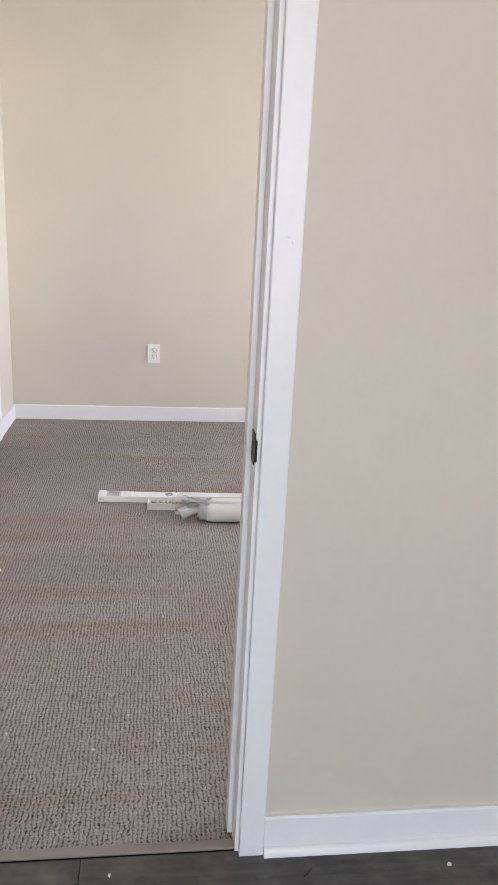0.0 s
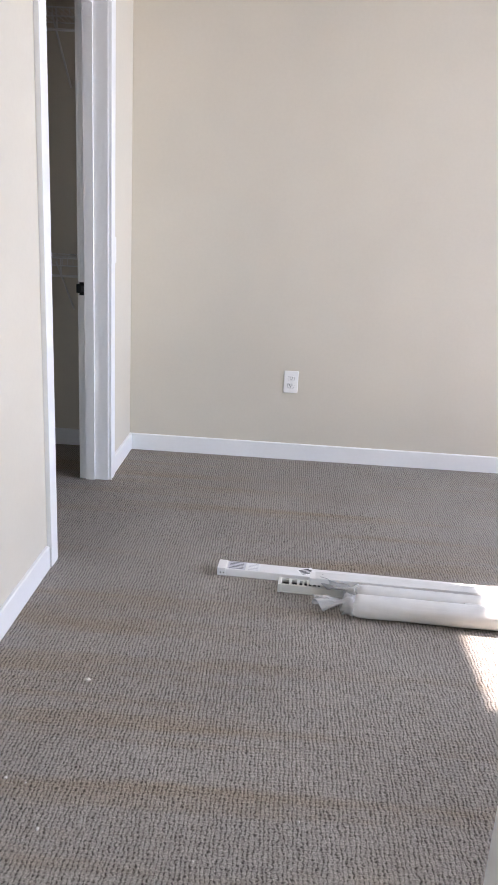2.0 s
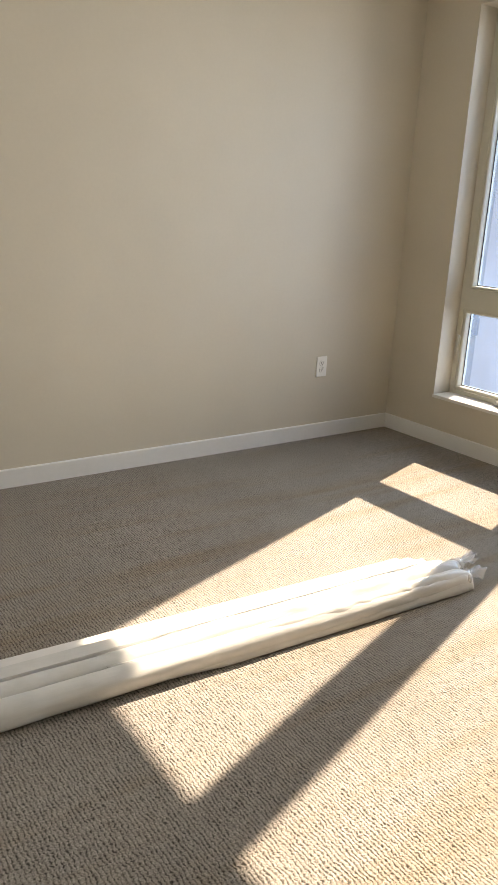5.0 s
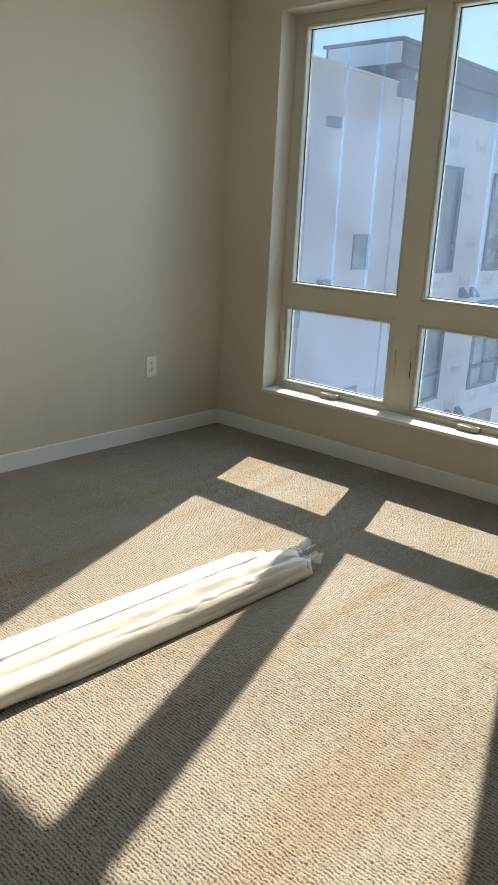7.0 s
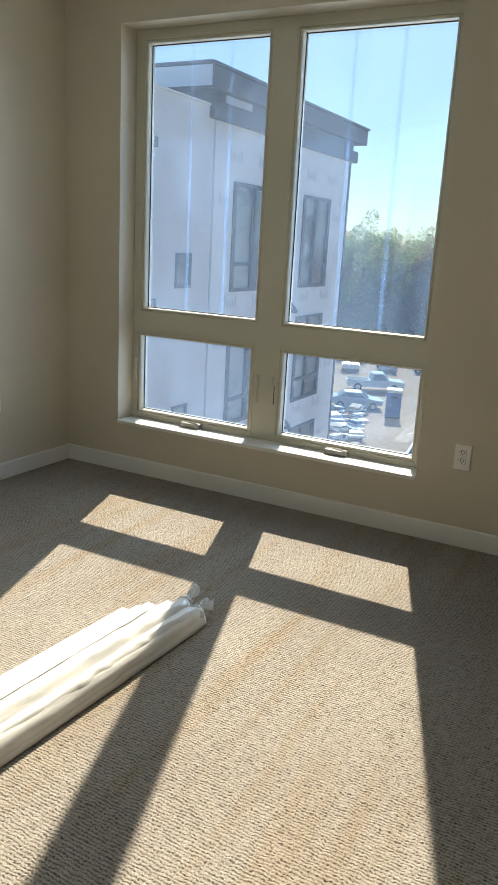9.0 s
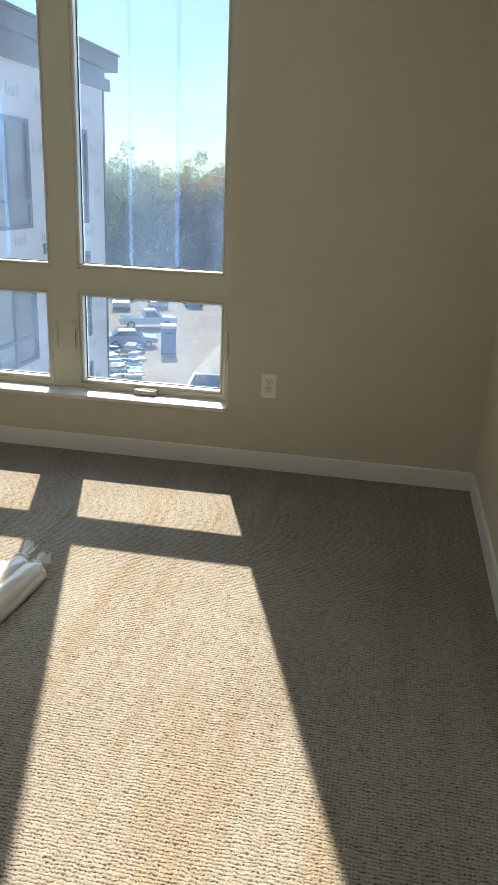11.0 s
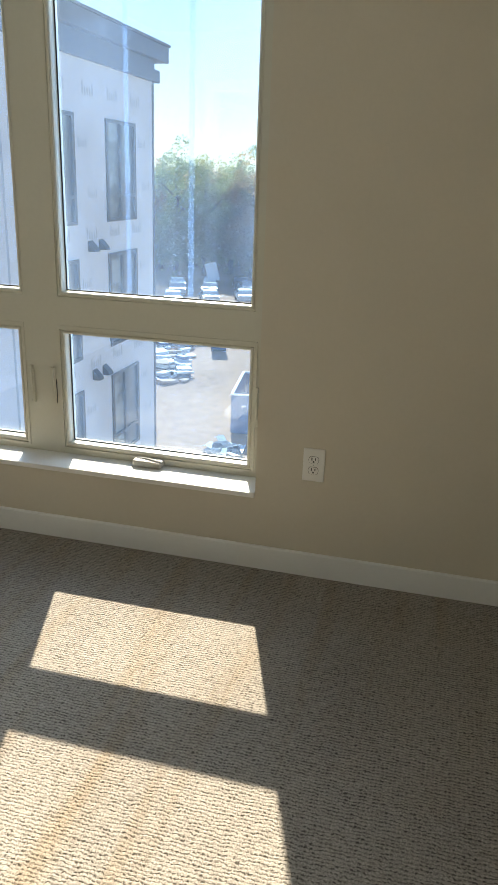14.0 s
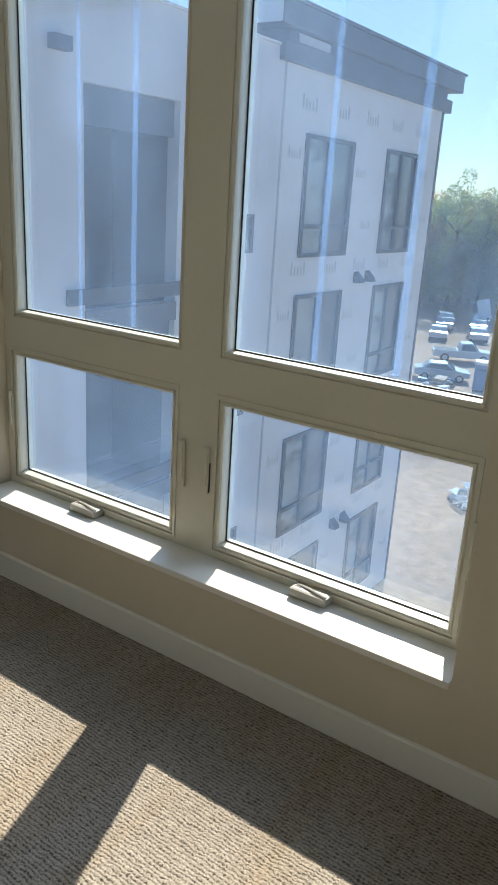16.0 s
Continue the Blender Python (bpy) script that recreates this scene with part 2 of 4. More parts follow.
def wall_with_openings(axis, face0, face1, a0, a1, z0, z1, openings):
    """A wall of real thickness; openings are (from, to, bottom, top) along it."""
    bm = bmesh.new()
    cuts_a = sorted({a0, a1, *[v for o in openings for v in o[:2]]})
    cuts_z = sorted({z0, z1, *[v for o in openings for v in o[2:]]})
    grid = {}

    def vert(i, j, f):
        if (i, j, f) not in grid:
            p = (face0, face1)[f]
            grid[i, j, f] = bm.verts.new((p, cuts_a[i], cuts_z[j]) if axis == "x" else (cuts_a[i], p, cuts_z[j]))
        return grid[i, j, f]

    def solid(i, j):
        if not (0 <= i < len(cuts_a) - 1 and 0 <= j < len(cuts_z) - 1):
            return False
        ca, cz = (cuts_a[i] + cuts_a[i + 1]) / 2, (cuts_z[j] + cuts_z[j + 1]) / 2
        return not any(o[0] < ca < o[1] and o[2] < cz < o[3] for o in openings)

    for i in range(len(cuts_a) - 1):
        for j in range(len(cuts_z) - 1):
            if not solid(i, j):
                continue
            for f in (0, 1):
                bm.faces.new([vert(i, j, f), vert(i + 1, j, f), vert(i + 1, j + 1, f), vert(i, j + 1, f)])
            for (di, dj), (p, q) in {(-1, 0): ((i, j), (i, j + 1)), (1, 0): ((i + 1, j), (i + 1, j + 1)), (0, -1): ((i, j), (i + 1, j)), (0, 1): ((i, j + 1), (i + 1, j + 1))}.items():
                if not solid(i + di, j + dj):
                    bm.faces.new([vert(*p, 0), vert(*q, 0), vert(*q, 1), vert(*p, 1)])
    bmesh.ops.recalc_face_normals(bm, faces=bm.faces)
    return bm


# ---- the room ----
W, E_, N, S = -4.195, 0.0, 0.0, -3.368         # inner faces of the bedroom
S_HALL, H = -3.477, 2.55
WIN = (-2.149, -0.376, 0.297, 2.378)           # window opening: y, y, z, z
DOOR = (-4.02, -3.126, -0.02, 2.06)             # bedroom doorway
CLO = (-1.428, -0.515, -0.02, 2.10)            # closet doorway
CL_W, CL_S = -6.25, -3.2

structure("wall_north", box((CL_W - 0.12, N, -0.02), (0.20, N + 0.14, H)), WALL_PAINT, "smooth greige painted drywall wall", "wall")
structure("wall_east", wall_with_openings("x", E_, 0.20, S - 0.19, N, -0.02, H, [WIN]), WALL_PAINT, "greige painted wall around the tall window", "wall")
structure("wall_west", wall_with_openings("x", W, W - 0.12, S, N, -0.02, H, [CLO]), WALL_PAINT, "greige painted wall with the closet doorway", "wall")
structure("wall_south", wall_with_openings("y", S, S_HALL, -6.37, E_, -0.02, H, [DOOR]), WALL_PAINT, "greige painted wall with the bedroom doorway", "wall")
structure("wall_closet_west", box((CL_W - 0.12, S, -0.02), (CL_W, N, H)), WALL_PAINT, "closet end wall in greige paint", "wall")
structure("wall_closet_south", box((CL_W, CL_S - 0.1, -0.02), (W - 0.12, CL_S, H)), WALL_PAINT, "closet side wall in greige paint", "wall")
structure("wall_hall_west", box((-6.1, -8.6, -0.02), (-5.98, S_HALL, H)), WALL_PAINT, "hall wall in greige paint", "wall")
structure("wall_hall_east", box((-0.12, -8.6, -0.02), (0.0, S_HALL, H)), WALL_PAINT, "hall wall in greige paint", "wall")
structure("wall_hall_south", wall_with_openings("y", -8.6, -8.45, -5.98, -0.12, -0.02, H, [(-4.3, -1.7, 0.5, 2.5)]), WALL_PAINT, "hall wall with a window opening", "wall")
structure("ceiling", box((-6.37, -8.6, H), (0.20, 0.14, H + 0.15)), CEILING_PAINT, "flat white painted ceiling", "ceiling")
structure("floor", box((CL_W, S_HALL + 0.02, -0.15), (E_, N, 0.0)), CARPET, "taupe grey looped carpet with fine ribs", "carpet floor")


def baseboard(name, runs):
    """One baseboard run per part: (x0, y0, x1, y1, nx, ny) along a wall, n pointing into the room."""
    root = tagged(new(name), "white painted flat baseboard along the wall foot", "baseboard", "", "structure")
    for x0, y0, x1, y1, nx, ny in runs:
        d, h = 0.013, 0.09
        bm = bmesh.new()
        a, b = Vector((x0, y0, 0)), Vector((x1, y1, 0))
        n = Vector((nx, ny, 0))
        prof = [(0, 0), (d, 0), (d, h - 0.004), (d - 0.004, h), (0, h)]
        r0 = [bm.verts.new(a + n * p + Vector((0, 0, q))) for p, q in prof]
        r1 = [bm.verts.new(b + n * p + Vector((0, 0, q))) for p, q in prof]
        for i in range(len(prof)):
            j = (i + 1) % len(prof)
            bm.faces.new([r0[i], r0[j], r1[j], r1[i]])
        bm.faces.new(r0), bm.faces.new(r1)
        bmesh.ops.recalc_face_normals(bm, faces=bm.faces)
        part("board", bm, TRIM_PAINT, root)
    return root


baseboard("baseboard", [
    (W, N, E_ - 0.013, N, 0, -1), (E_, N, E_, S, -1, 0), (W, S, W, CLO[0] - 0.072, 1, 0), (W, CLO[1] + 0.072, W, N - 0.013, 1, 0),
    (DOOR[1] + 0.072, S, E_ - 0.013, S, 0, 1), (CL_W, N, W - 0.12, N, 0, -1), (CL_W, CL_S, CL_W, N - 0.013, 1, 0)])
baseboard("baseboard_hall", [(DOOR[1] + 0.041, S_HALL, -0.12, S_HALL, 0, -1), (-5.98, S_HALL, DOOR[0] - 0.041, S_HALL, 0, -1)])
# quarter-round shoe along the hall's baseboard
bm = bmesh.new()
prof = [(0, 0)] + [(0.013 * math.sin(a), 0.018 * math.cos(a)) for a in np.linspace(math.pi / 2, 0, 6)]
r0 = [bm.verts.new((DOOR[1] + 0.041, S_HALL - 0.013 - p, q)) for p, q in prof]
r1 = [bm.verts.new((-0.12, S_HALL - 0.013 - p, q)) for p, q in prof]
for i in range(len(prof)):
    j = (i + 1) % len(prof)
    bm.faces.new([r0[i], r0[j], r1[j], r1[i]])
bm.faces.new(r0), bm.faces.new(r1)
bmesh.ops.recalc_face_normals(bm, faces=bm.faces)
structure("trim", bm, TRIM_PAINT, "white quarter-round shoe moulding on the hall floor", "trim")


def casing_set(root, axis, face, out, o, width, jamb):
    """Casing round a doorway on one wall face, with a stepped flat profile. out: +1 or -1, the way it stands proud."""
    a0, a1, _, top = o
    t = 0.018 * out

    def b(lo_a, hi_a, lo_z, hi_z, th):
        c = sorted((face, face + th))
        if axis == "x":
            return box((c[0], lo_a, lo_z), (c[1], hi_a, hi_z), 0.0025)
        return box((lo_a, c[0], lo_z), (hi_a, c[1], hi_z), 0.0025)
    r = jamb
    part("casing", b(a0 - width + r, a0 + r, 0, top + width - r, t), TRIM_PAINT, root)
    part("casing", b(a1 - r, a1 + width - r, 0, top + width - r, t), TRIM_PAINT, root)
    part("casing", b(a0 + r, a1 - r, top - r, top + width - r, t), TRIM_PAINT, root)


def door_lining(root, axis, f0, f1, o, stop_at, stop_d=0.035):
    """Jambs and head of a doorway with the door stop between them."""
    a0, a1, _, top = o
    j = 0.018

    def b(lo_a, hi_a, lo_z, hi_z, p, q):
        c = sorted((p, q))
        if axis == "x":
            return box((c[0], lo_a, lo_z), (c[1], hi_a, hi_z), 0.0015)
        return box((lo_a, c[0], lo_z), (hi_a, c[1], hi_z), 0.0015)
    part("jamb", b(a0, a0 + j, 0, top, f0, f1), TRIM_PAINT, root)
    part("jamb", b(a1 - j, a1, 0, top, f0, f1), TRIM_PAINT, root)
    part("head", b(a0 + j, a1 - j, top - j, top, f0, f1), TRIM_PAINT, root)
    s0, s1 = stop_at, stop_at + stop_d
    part("door_stop", b(a0 + j, a0 + j + 0.011, 0, top - j, s0, s1), TRIM_PAINT, root)
    part("door_stop", b(a1 - j - 0.011, a1 - j, 0, top - j, s0, s1), TRIM_PAINT, root)
    part("door_stop", b(a0 + j + 0.011, a1 - j - 0.011, top - j - 0.011, top - j, s0, s1), TRIM_PAINT, root)


def strike_plate(root, m):
    """A black strike plate with its lip and latch hole; local x out of the jamb, z up."""
    bm = box((0, -0.016, -0.029), (0.0025, 0.018, 0.029), 0.001)
    add_box(bm, (-0.002, -0.030, -0.020), (0.0025, -0.015, 0.020), 0.001)
    p = part("strike_plate", bm, BLACK_METAL, root, "black metal strike plate")
    p.matrix_basis = m
    h = part("latch_hole", box((0.0022, -0.008, -0.013), (0.0034, 0.008, 0.013)), SLOT, p)
    for z in (-0.022, 0.022):
        sc = bmesh.new()
        bmesh.ops.create_cone(sc, cap_ends=True, segments=10, radius1=0.003, radius2=0.002, depth=0.0012, matrix=Matrix.Translation((0.003, 0.002, z)) @ Matrix.Rotation(math.pi / 2, 4, "Y"))
        part("screw", sc, BLACK_METAL, p)


door1 = tagged(new("door_1"), "white painted doorway casing with black strike plate", "door frame", "", "structure")
door_lining(door1, "y", S + 0.003, S_HALL - 0.003, DOOR, S_HALL + 0.048, 0.036)
casing_set(door1, "y", S_HALL, -1, DOOR, 0.050, 0.010)
casing_set(door1, "y", S, 1, DOOR, 0.068, 0.010)
strike_plate(door1, pose(DOOR[1] - 0.018, S_HALL + 0.022, 0.878, 0, 0, 180) @ Matrix.Diagonal((1, -1, 1, 1)))

door2 = tagged(new("door_2"), "white painted closet doorway casing with strike plate", "door frame", "", "structure")
door_lining(door2, "x", W + 0.003, W - 0.123, CLO, W - 0.105, 0.045)
casing_set(door2, "x", W, 1, CLO, 0.074, 0.012)
casing_set(door2, "x", W - 0.12, -1, CLO, 0.074, 0.012)
strike_plate(door2, pose(W - 0.112, CLO[1] - 0.018, 0.915, 0, 0, -90))

for x, z, a in ((-3.112, 1.245, 35), (-3.104, 1.236, 60), (-3.075, 0.118, 50)):
    y = S_HALL - (0.0184 if x < -3.09 else 0.0004)
    mark = part("scuff", box((-0.003, -0.0004, -0.0006), (0.003, 0.0, 0.0006)), STICKER, door1, "small grey scuff in the paint")
    mark.matrix_basis = pose(x, y, z, 0, a, 0)

# carpet edge strip in the doorway
structure("threshold", box((DOOR[0] + 0.018, S_HALL + 0.002, -0.001), (DOOR[1] - 0.018, S_HALL + 0.026, 0.006), 0.003), STRIP, "thin taupe carpet transition strip in the doorway", "threshold")


# ---- the window ----
def window_unit():
    root = tagged(new("window_1"), "tall four-pane cream vinyl window with two crank casements", "window", "", "structure")
    y0, y1, z0, z1 = WIN
    FX, GX, BX = 0.135, 0.176, 0.196          # frame face, glass, back
    LIFT = 0.020                              # front opening wider than the glass, for the bevelled stops
    panes = {"ul": (-1.164, -0.451, 0.941, 2.308), "ur": (-2.073, -1.345, 0.941, 2.308),
             "ll": (-1.148, -0.433, 0.346, 0.780), "lr": (-2.076, -1.349, 0.346, 0.780)}
    body = wall_with_openings("x", FX, GX - 0.004, y0 + 0.001, y1 - 0.001, z0 + 0.001, z1 - 0.001,
                              [(p[0] - LIFT, p[1] + LIFT, p[2] - LIFT, p[3] + LIFT) for p in panes.values()])
    part("frame", body, FRAME_VINYL, root)
    back = wall_with_openings("x", GX - 0.003, BX, y0 + 0.001, y1 - 0.001, z0 + 0.001, z1 - 0.001, list(panes.values()))
    part("outer_frame", back, FRAME_VINYL, root)
    for key, (a, b, c, d) in panes.items():
        # glazing stop: a sloped ring from the face down to the glass
        bm = bmesh.new()
        L = LIFT
        rings = [(L - 0.001, FX + 0.001), (L - 0.003, FX + 0.003), (0.0160, FX + 0.003), (0.0145, FX + 0.003), (0.011, FX - 0.001), (0.006, FX - 0.001), (0.002, FX + 0.004), (0.0004, FX + 0.014), (0.0, GX - 0.004)]
        loops = []
        for g, x in rings:
            loops.append([bm.verts.new((x, yy, zz)) for yy, zz in ((a - g, c - g), (b + g, c - g), (b + g, d + g), (a - g, d + g))])
        for l0, l1 in zip(loops, loops[1:]):
            for i in range(4):
                bm.faces.new([l0[i], l0[(i + 1) % 4], l1[(i + 1) % 4], l1[i]])
        bmesh.ops.recalc_face_normals(bm, faces=bm.faces)
        part("glazing_stop", bm, FRAME_VINYL, root)
        gask = wall_with_openings("x", GX - 0.0038, GX - 0.0015, a - 0.001, b + 0.001, c - 0.001, d + 0.001, [(a + 0.004, b - 0.004, c + 0.004, d - 0.004)])
        part("gasket", gask, GASKET, root)
        pane = part("pane", box((GX, a - 0.002, c - 0.002), (GX + 0.025, b + 0.002, d + 0.002)), GLASS, root, "clear glass pane")
        pane.visible_shadow = False
        if key[0] == "u":
            # two pale vertical streaks on the outer face of the glass
            for f, w in ((0.335, 0.016), (0.665, 0.020)):
                yy = b - f * (b - a)
                streak = part("glass_streak", box((GX + 0.0252, yy - w / 2, c + 0.006), (GX + 0.0262, yy + w / 2, d - 0.004)), STREAK, pane, "pale vertical streak on the glass")
                streak.visible_shadow = False
    # shallow parting lines of the casement sashes
    for key in ("ll", "lr"):
        a, b, c, d = panes[key]
        g = 0.030
        ring = wall_with_openings("x", FX - 0.004, FX + 0.002, a - g, b + g, c - 0.028, d + 0.034, [(a - L, b + L, c - L, d + L)])
        part("sash", ring, FRAME_VINYL, root)
    for yl in (-0.406, -1.206, -1.298, -2.112):
        # casement locks: a slim lever in its slot
        lock = part("lock", box((FX - 0.010, yl - 0.007, 0.50), (FX, yl + 0.007, 0.64), 0.004), FRAME_VINYL, root)
        bm = bmesh.new()
        tube(bm, (FX - 0.016, yl, 0.645), (FX - 0.012, yl, 0.53), 0.0045, 8)
        add_box(bm, (FX - 0.022, yl - 0.006, 0.632), (FX - 0.006, yl + 0.006, 0.652), 0.003)
        part("lever", bm, FRAME_VINYL, lock)
        part("slot", box((FX - 0.0045, yl - 0.0090 if yl < -1.25 else yl + 0.0072, 0.505), (FX - 0.0002, yl - 0.0072 if yl < -1.25 else yl + 0.0090, 0.60)), SLOT, lock)
    for yc in (-0.806, -1.694):
        # folded crank operator
        bm = box((FX - 0.050, yc - 0.060, z0 + 0.002), (FX + 0.001, yc + 0.060, z0 + 0.030), 0.011)
        crank = part("crank_operator", bm, CRANK, root)
        # folded arm, swept in an S over the cover
        bm = bmesh.new()
        arm = [(FX - 0.028 - 0.008 * math.sin(k * math.pi / 8 - math.pi / 2), yc + 0.046 - 0.0125 * k, z0 + 0.027 + 0.003 * math.sin(k * math.pi / 8)) for k in range(9)]
        for p, q in zip(arm, arm[1:]):
            tube(bm, p, q, 0.0065, 8)
        part("crank_handle", bm, CRANK, crank)
        part("slot", box((FX - 0.032, yc + 0.030, z0 + 0.0302), (FX - 0.024, yc + 0.048, z0 + 0.0308)), SLOT, crank)
    # white stool over the opening's bottom, standing a little proud of the wall
    part("window_sill", box((-0.014, y0 + 0.001, z0 - 0.018), (FX + 0.03, y1 - 0.001, z0 + 0.002), 0.004), SILL_PAINT, root, "white painted window sill")
    return root


window_unit()


# ---- outlets and switch ----
def outlet(m, label):
    """A duplex outlet; local x to the right, y into the wall, z up."""
    root = thing("outlet", m, label, "outlet", "wall outlets")
    part("cover_plate", box((-0.038, -0.006, -0.060), (0.038, 0.0, 0.060), 0.003), PLATE, root)
    for s in (-1, 1):
        bm = bmesh.new()
        vs = []
        for k in range(20):
            a = 2 * math.pi * k / 20
            vs.append((0.0172 * math.cos(a), max(-0.0125, min(0.0125, 0.0172 * math.sin(a)))))
        top = [bm.verts.new((x, -0.0085, z + s * 0.0195)) for x, z in vs]
        low = [bm.verts.new((x, -0.005, z + s * 0.0195)) for x, z in vs]
        bm.faces.new(top)
        for i in range(20):
            bm.faces.new([top[i], top[(i + 1) % 20], low[(i + 1) % 20], low[i]])
        bmesh.ops.recalc_face_normals(bm, faces=bm.faces)
        face = part("socket", bm, PLATE, root)
        ring = bmesh.new()
        rim = [ring.verts.new((x * 1.07, -0.0063, z * 1.09 + s * 0.0195)) for x, z in vs]
        ring.faces.new(rim)
        bmesh.ops.solidify(ring, geom=ring.faces[:], thickness=0.0003)
        part("joint", ring, SLOT, root)
        bm = bmesh.new()
        add_box(bm, (-0.0082, -0.0092, s * 0.0195 - 0.001), (-0.0048, -0.0084, s * 0.0195 + 0.009))
        add_box(bm, (0.0048, -0.0092, s * 0.0195), (0.0080, -0.0084, s * 0.0195 + 0.008))
        tube(bm, (0, -0.0092, s * 0.0195 - 0.006), (0, -0.0084, s * 0.0195 - 0.006), 0.0033, 8)
        part("slots", bm, SLOT, face)
    bm = bmesh.new()
    tube(bm, (0, -0.0072, 0), (0, -0.005, 0), 0.0028, 10)
    part("screw", bm, STEEL, root)
    return root


outlet(pose(-3.328, N, 0.432), "white duplex outlet on the greige wall near the closet")
outlet(pose(-0.577, N, 0.435), "white duplex outlet on the greige wall near the corner")
outlet(pose(E_, -2.355, 0.430, 0, 0, -90), "white duplex outlet beside the tall window")
outlet(pose(W, -1.99, 0.430, 0, 0, 90), "white duplex outlet low on the closet wall")

switch = thing("light_switch", pose(W, -0.412, 1.085, 0, 0, 90), "white rocker light switch beside the closet casing", "switch")
part("cover_plate", box((-0.037, -0.006, -0.059), (0.037, 0, 0.059), 0.003), PLATE, switch)
part("rocker", box((-0.016, -0.010, -0.033), (0.016, -0.005, 0.033), 0.002), PLATE, switch)


# ---- closet ----
def wire_shelf(z, label):
    root = thing("wire_shelf", (CL_W + 0.02, N - 0.005, z), label, "shelf", "closet wire shelves")
    L, D = (W - 0.14) - (CL_W + 0.02), 0.31
    for yy, zz in ((-0.01, 0), (-D, 0), (-D, -0.035), (-D * 0.5, -0.003)):
        part("rod", tube(bmesh.new(), (0, yy, zz), (L, yy, zz), 0.0032), WIRE, root)
    part("hang_rod", tube(bmesh.new(), (0, -D + 0.02, -0.085), (L, -D + 0.02, -0.085), 0.006), WIRE, root)
    bm = bmesh.new()
    n = int(L / 0.0254)
    for i in range(n + 1):
        x = i * L / n
        tube(bm, (x, -0.01, 0.003), (x, -D, 0.003), 0.0015, 4)
        tube(bm, (x, -D, 0.003), (x, -D - 0.001, -0.036), 0.0015, 4)
    tagged(part("wires", bm, WIRE, root), kind="stuff")
    for x in (0.25, 0.85, L - 0.16):
        bm = tube(bmesh.new(), (x, -D + 0.01, -0.02), (x, -0.003, -0.28), 0.005)
        part("brace", bm, WIRE, root)
        part("hook", tube(bmesh.new(), (x + 0.02, -D + 0.01, 0), (x + 0.02, -D + 0.02, -0.088), 0.004), WIRE, root)


wire_shelf(2.10, "white wire closet shelf high on the wall")
wire_shelf(1.03, "white wire closet shelf at mid height")


# ---- the parcels on the carpet ----
def long_roll(name, m, length, r, label, seed, tail0=True):
    """A blind rolled up in white plastic: lumpy tube with flattened underside and gathered ends."""
    rng = random.Random(seed)
    root = thing(name, m, label, "wrapped blind", "wrapped window blinds")
    bm = bmesh.new()
    n, k = 70, 28
    rings = []
    for i in range(n + 1):
        u = i / n
        x = u * length
        end = min(1.0, min(u, 1 - u) * length / 0.035)
        taper = 0.80 + 0.20 * math.sqrt(max(0.0, 1 - (1 - end) ** 2))
        ring = []
        for j in range(k):
            a = 2 * math.pi * j / k
            w = noise.noise((x * 2.2 + seed, math.cos(a) * 1.7, math.sin(a) * 1.7))
            f = noise.noise((x * 7 + seed * 3, math.cos(a) * 3, math.sin(a) * 3))
            rr = r * taper * (1 + 0.07 * w + 0.045 * f)
            y, z = rr * math.cos(a) * 1.08, rr * math.sin(a)
            z = max(z, -r * 0.90)
            ring.append(bm.verts.new((x, y, z + r * 0.90)))
        rings.append(ring)
    for p, q in zip(rings, rings[1:]):
        for j in range(k):
            bm.faces.new([p[j], q[j], q[(j + 1) % k], p[(j + 1) % k]])
    bm.faces.new(rings[0][::-1]), bm.faces.new(rings[-1])
    bmesh.ops.recalc_face_normals(bm, faces=bm.faces)
    wrap = part("wrap", bm, WRAP, root, "", True)
    for end, sx in ((0, -1), (length, 1)):
        # gathered end of the film: pleats running into the knot, then a loose flared tail
        bm = bmesh.new()
        bmesh.ops.create_uvsphere(bm, u_segments=20, v_segments=10, radius=1.0, matrix=pose(end + sx * 0.004, 0, r * 0.9) @ Matrix.Diagonal((0.030, r * 0.97, r * 0.92, 1)))
        for v in bm.verts:
            a = math.atan2(v.co.z - r * 0.9, v.co.y)
            v.co.x += sx * 0.006 * math.sin(a * 9 + seed)
            v.co += Vector((0.5, 1, 1)) * 0.012 * noise.noise(v.co * 45 + Vector((seed, 0, 0)))
        part("gathered_end", bm, FILM, wrap, "crumpled clear plastic end", True)
        bm = bmesh.new()
        rows, cols = 12, 15
        droop = rng.uniform(0.6, 1.0)
        side = rng.uniform(-0.06, 0.06)
        grid = []
        for i in range(rows):
            u = i / (rows - 1)
            half = 0.007 + 0.026 * u ** 0.7
            line = []
            for j in range(cols):
                v = j / (cols - 1) * 2 - 1
                fold = 0.013 * (0.3 + u) * math.sin(v * 9 + seed + u * 3) + 0.006 * noise.noise((u * 5, v * 3, seed))
                x = end + sx * (0.015 + (0.10 + 0.02 * math.sin(v * 5 + seed)) * u)
                y = side * u + v * half
                z = r * 0.9 * (1 - droop * u ** 0.7) + 0.016 + fold + 0.02 * u * (1 - abs(v))
                line.append(bm.verts.new((x, y, max(0.004, z))))
            grid.append(line)
        for p, q in zip(grid, grid[1:]):
            for j in range(cols - 1):
                bm.faces.new([p[j], p[j + 1], q[j + 1], q[j]])
        tail = part("film_tail", bm, FILM, wrap, "twisted clear plastic tail", True)
        mod = tail.modifiers.new("thick", "SOLIDIFY")
        mod.thickness = 0.0012
    return root


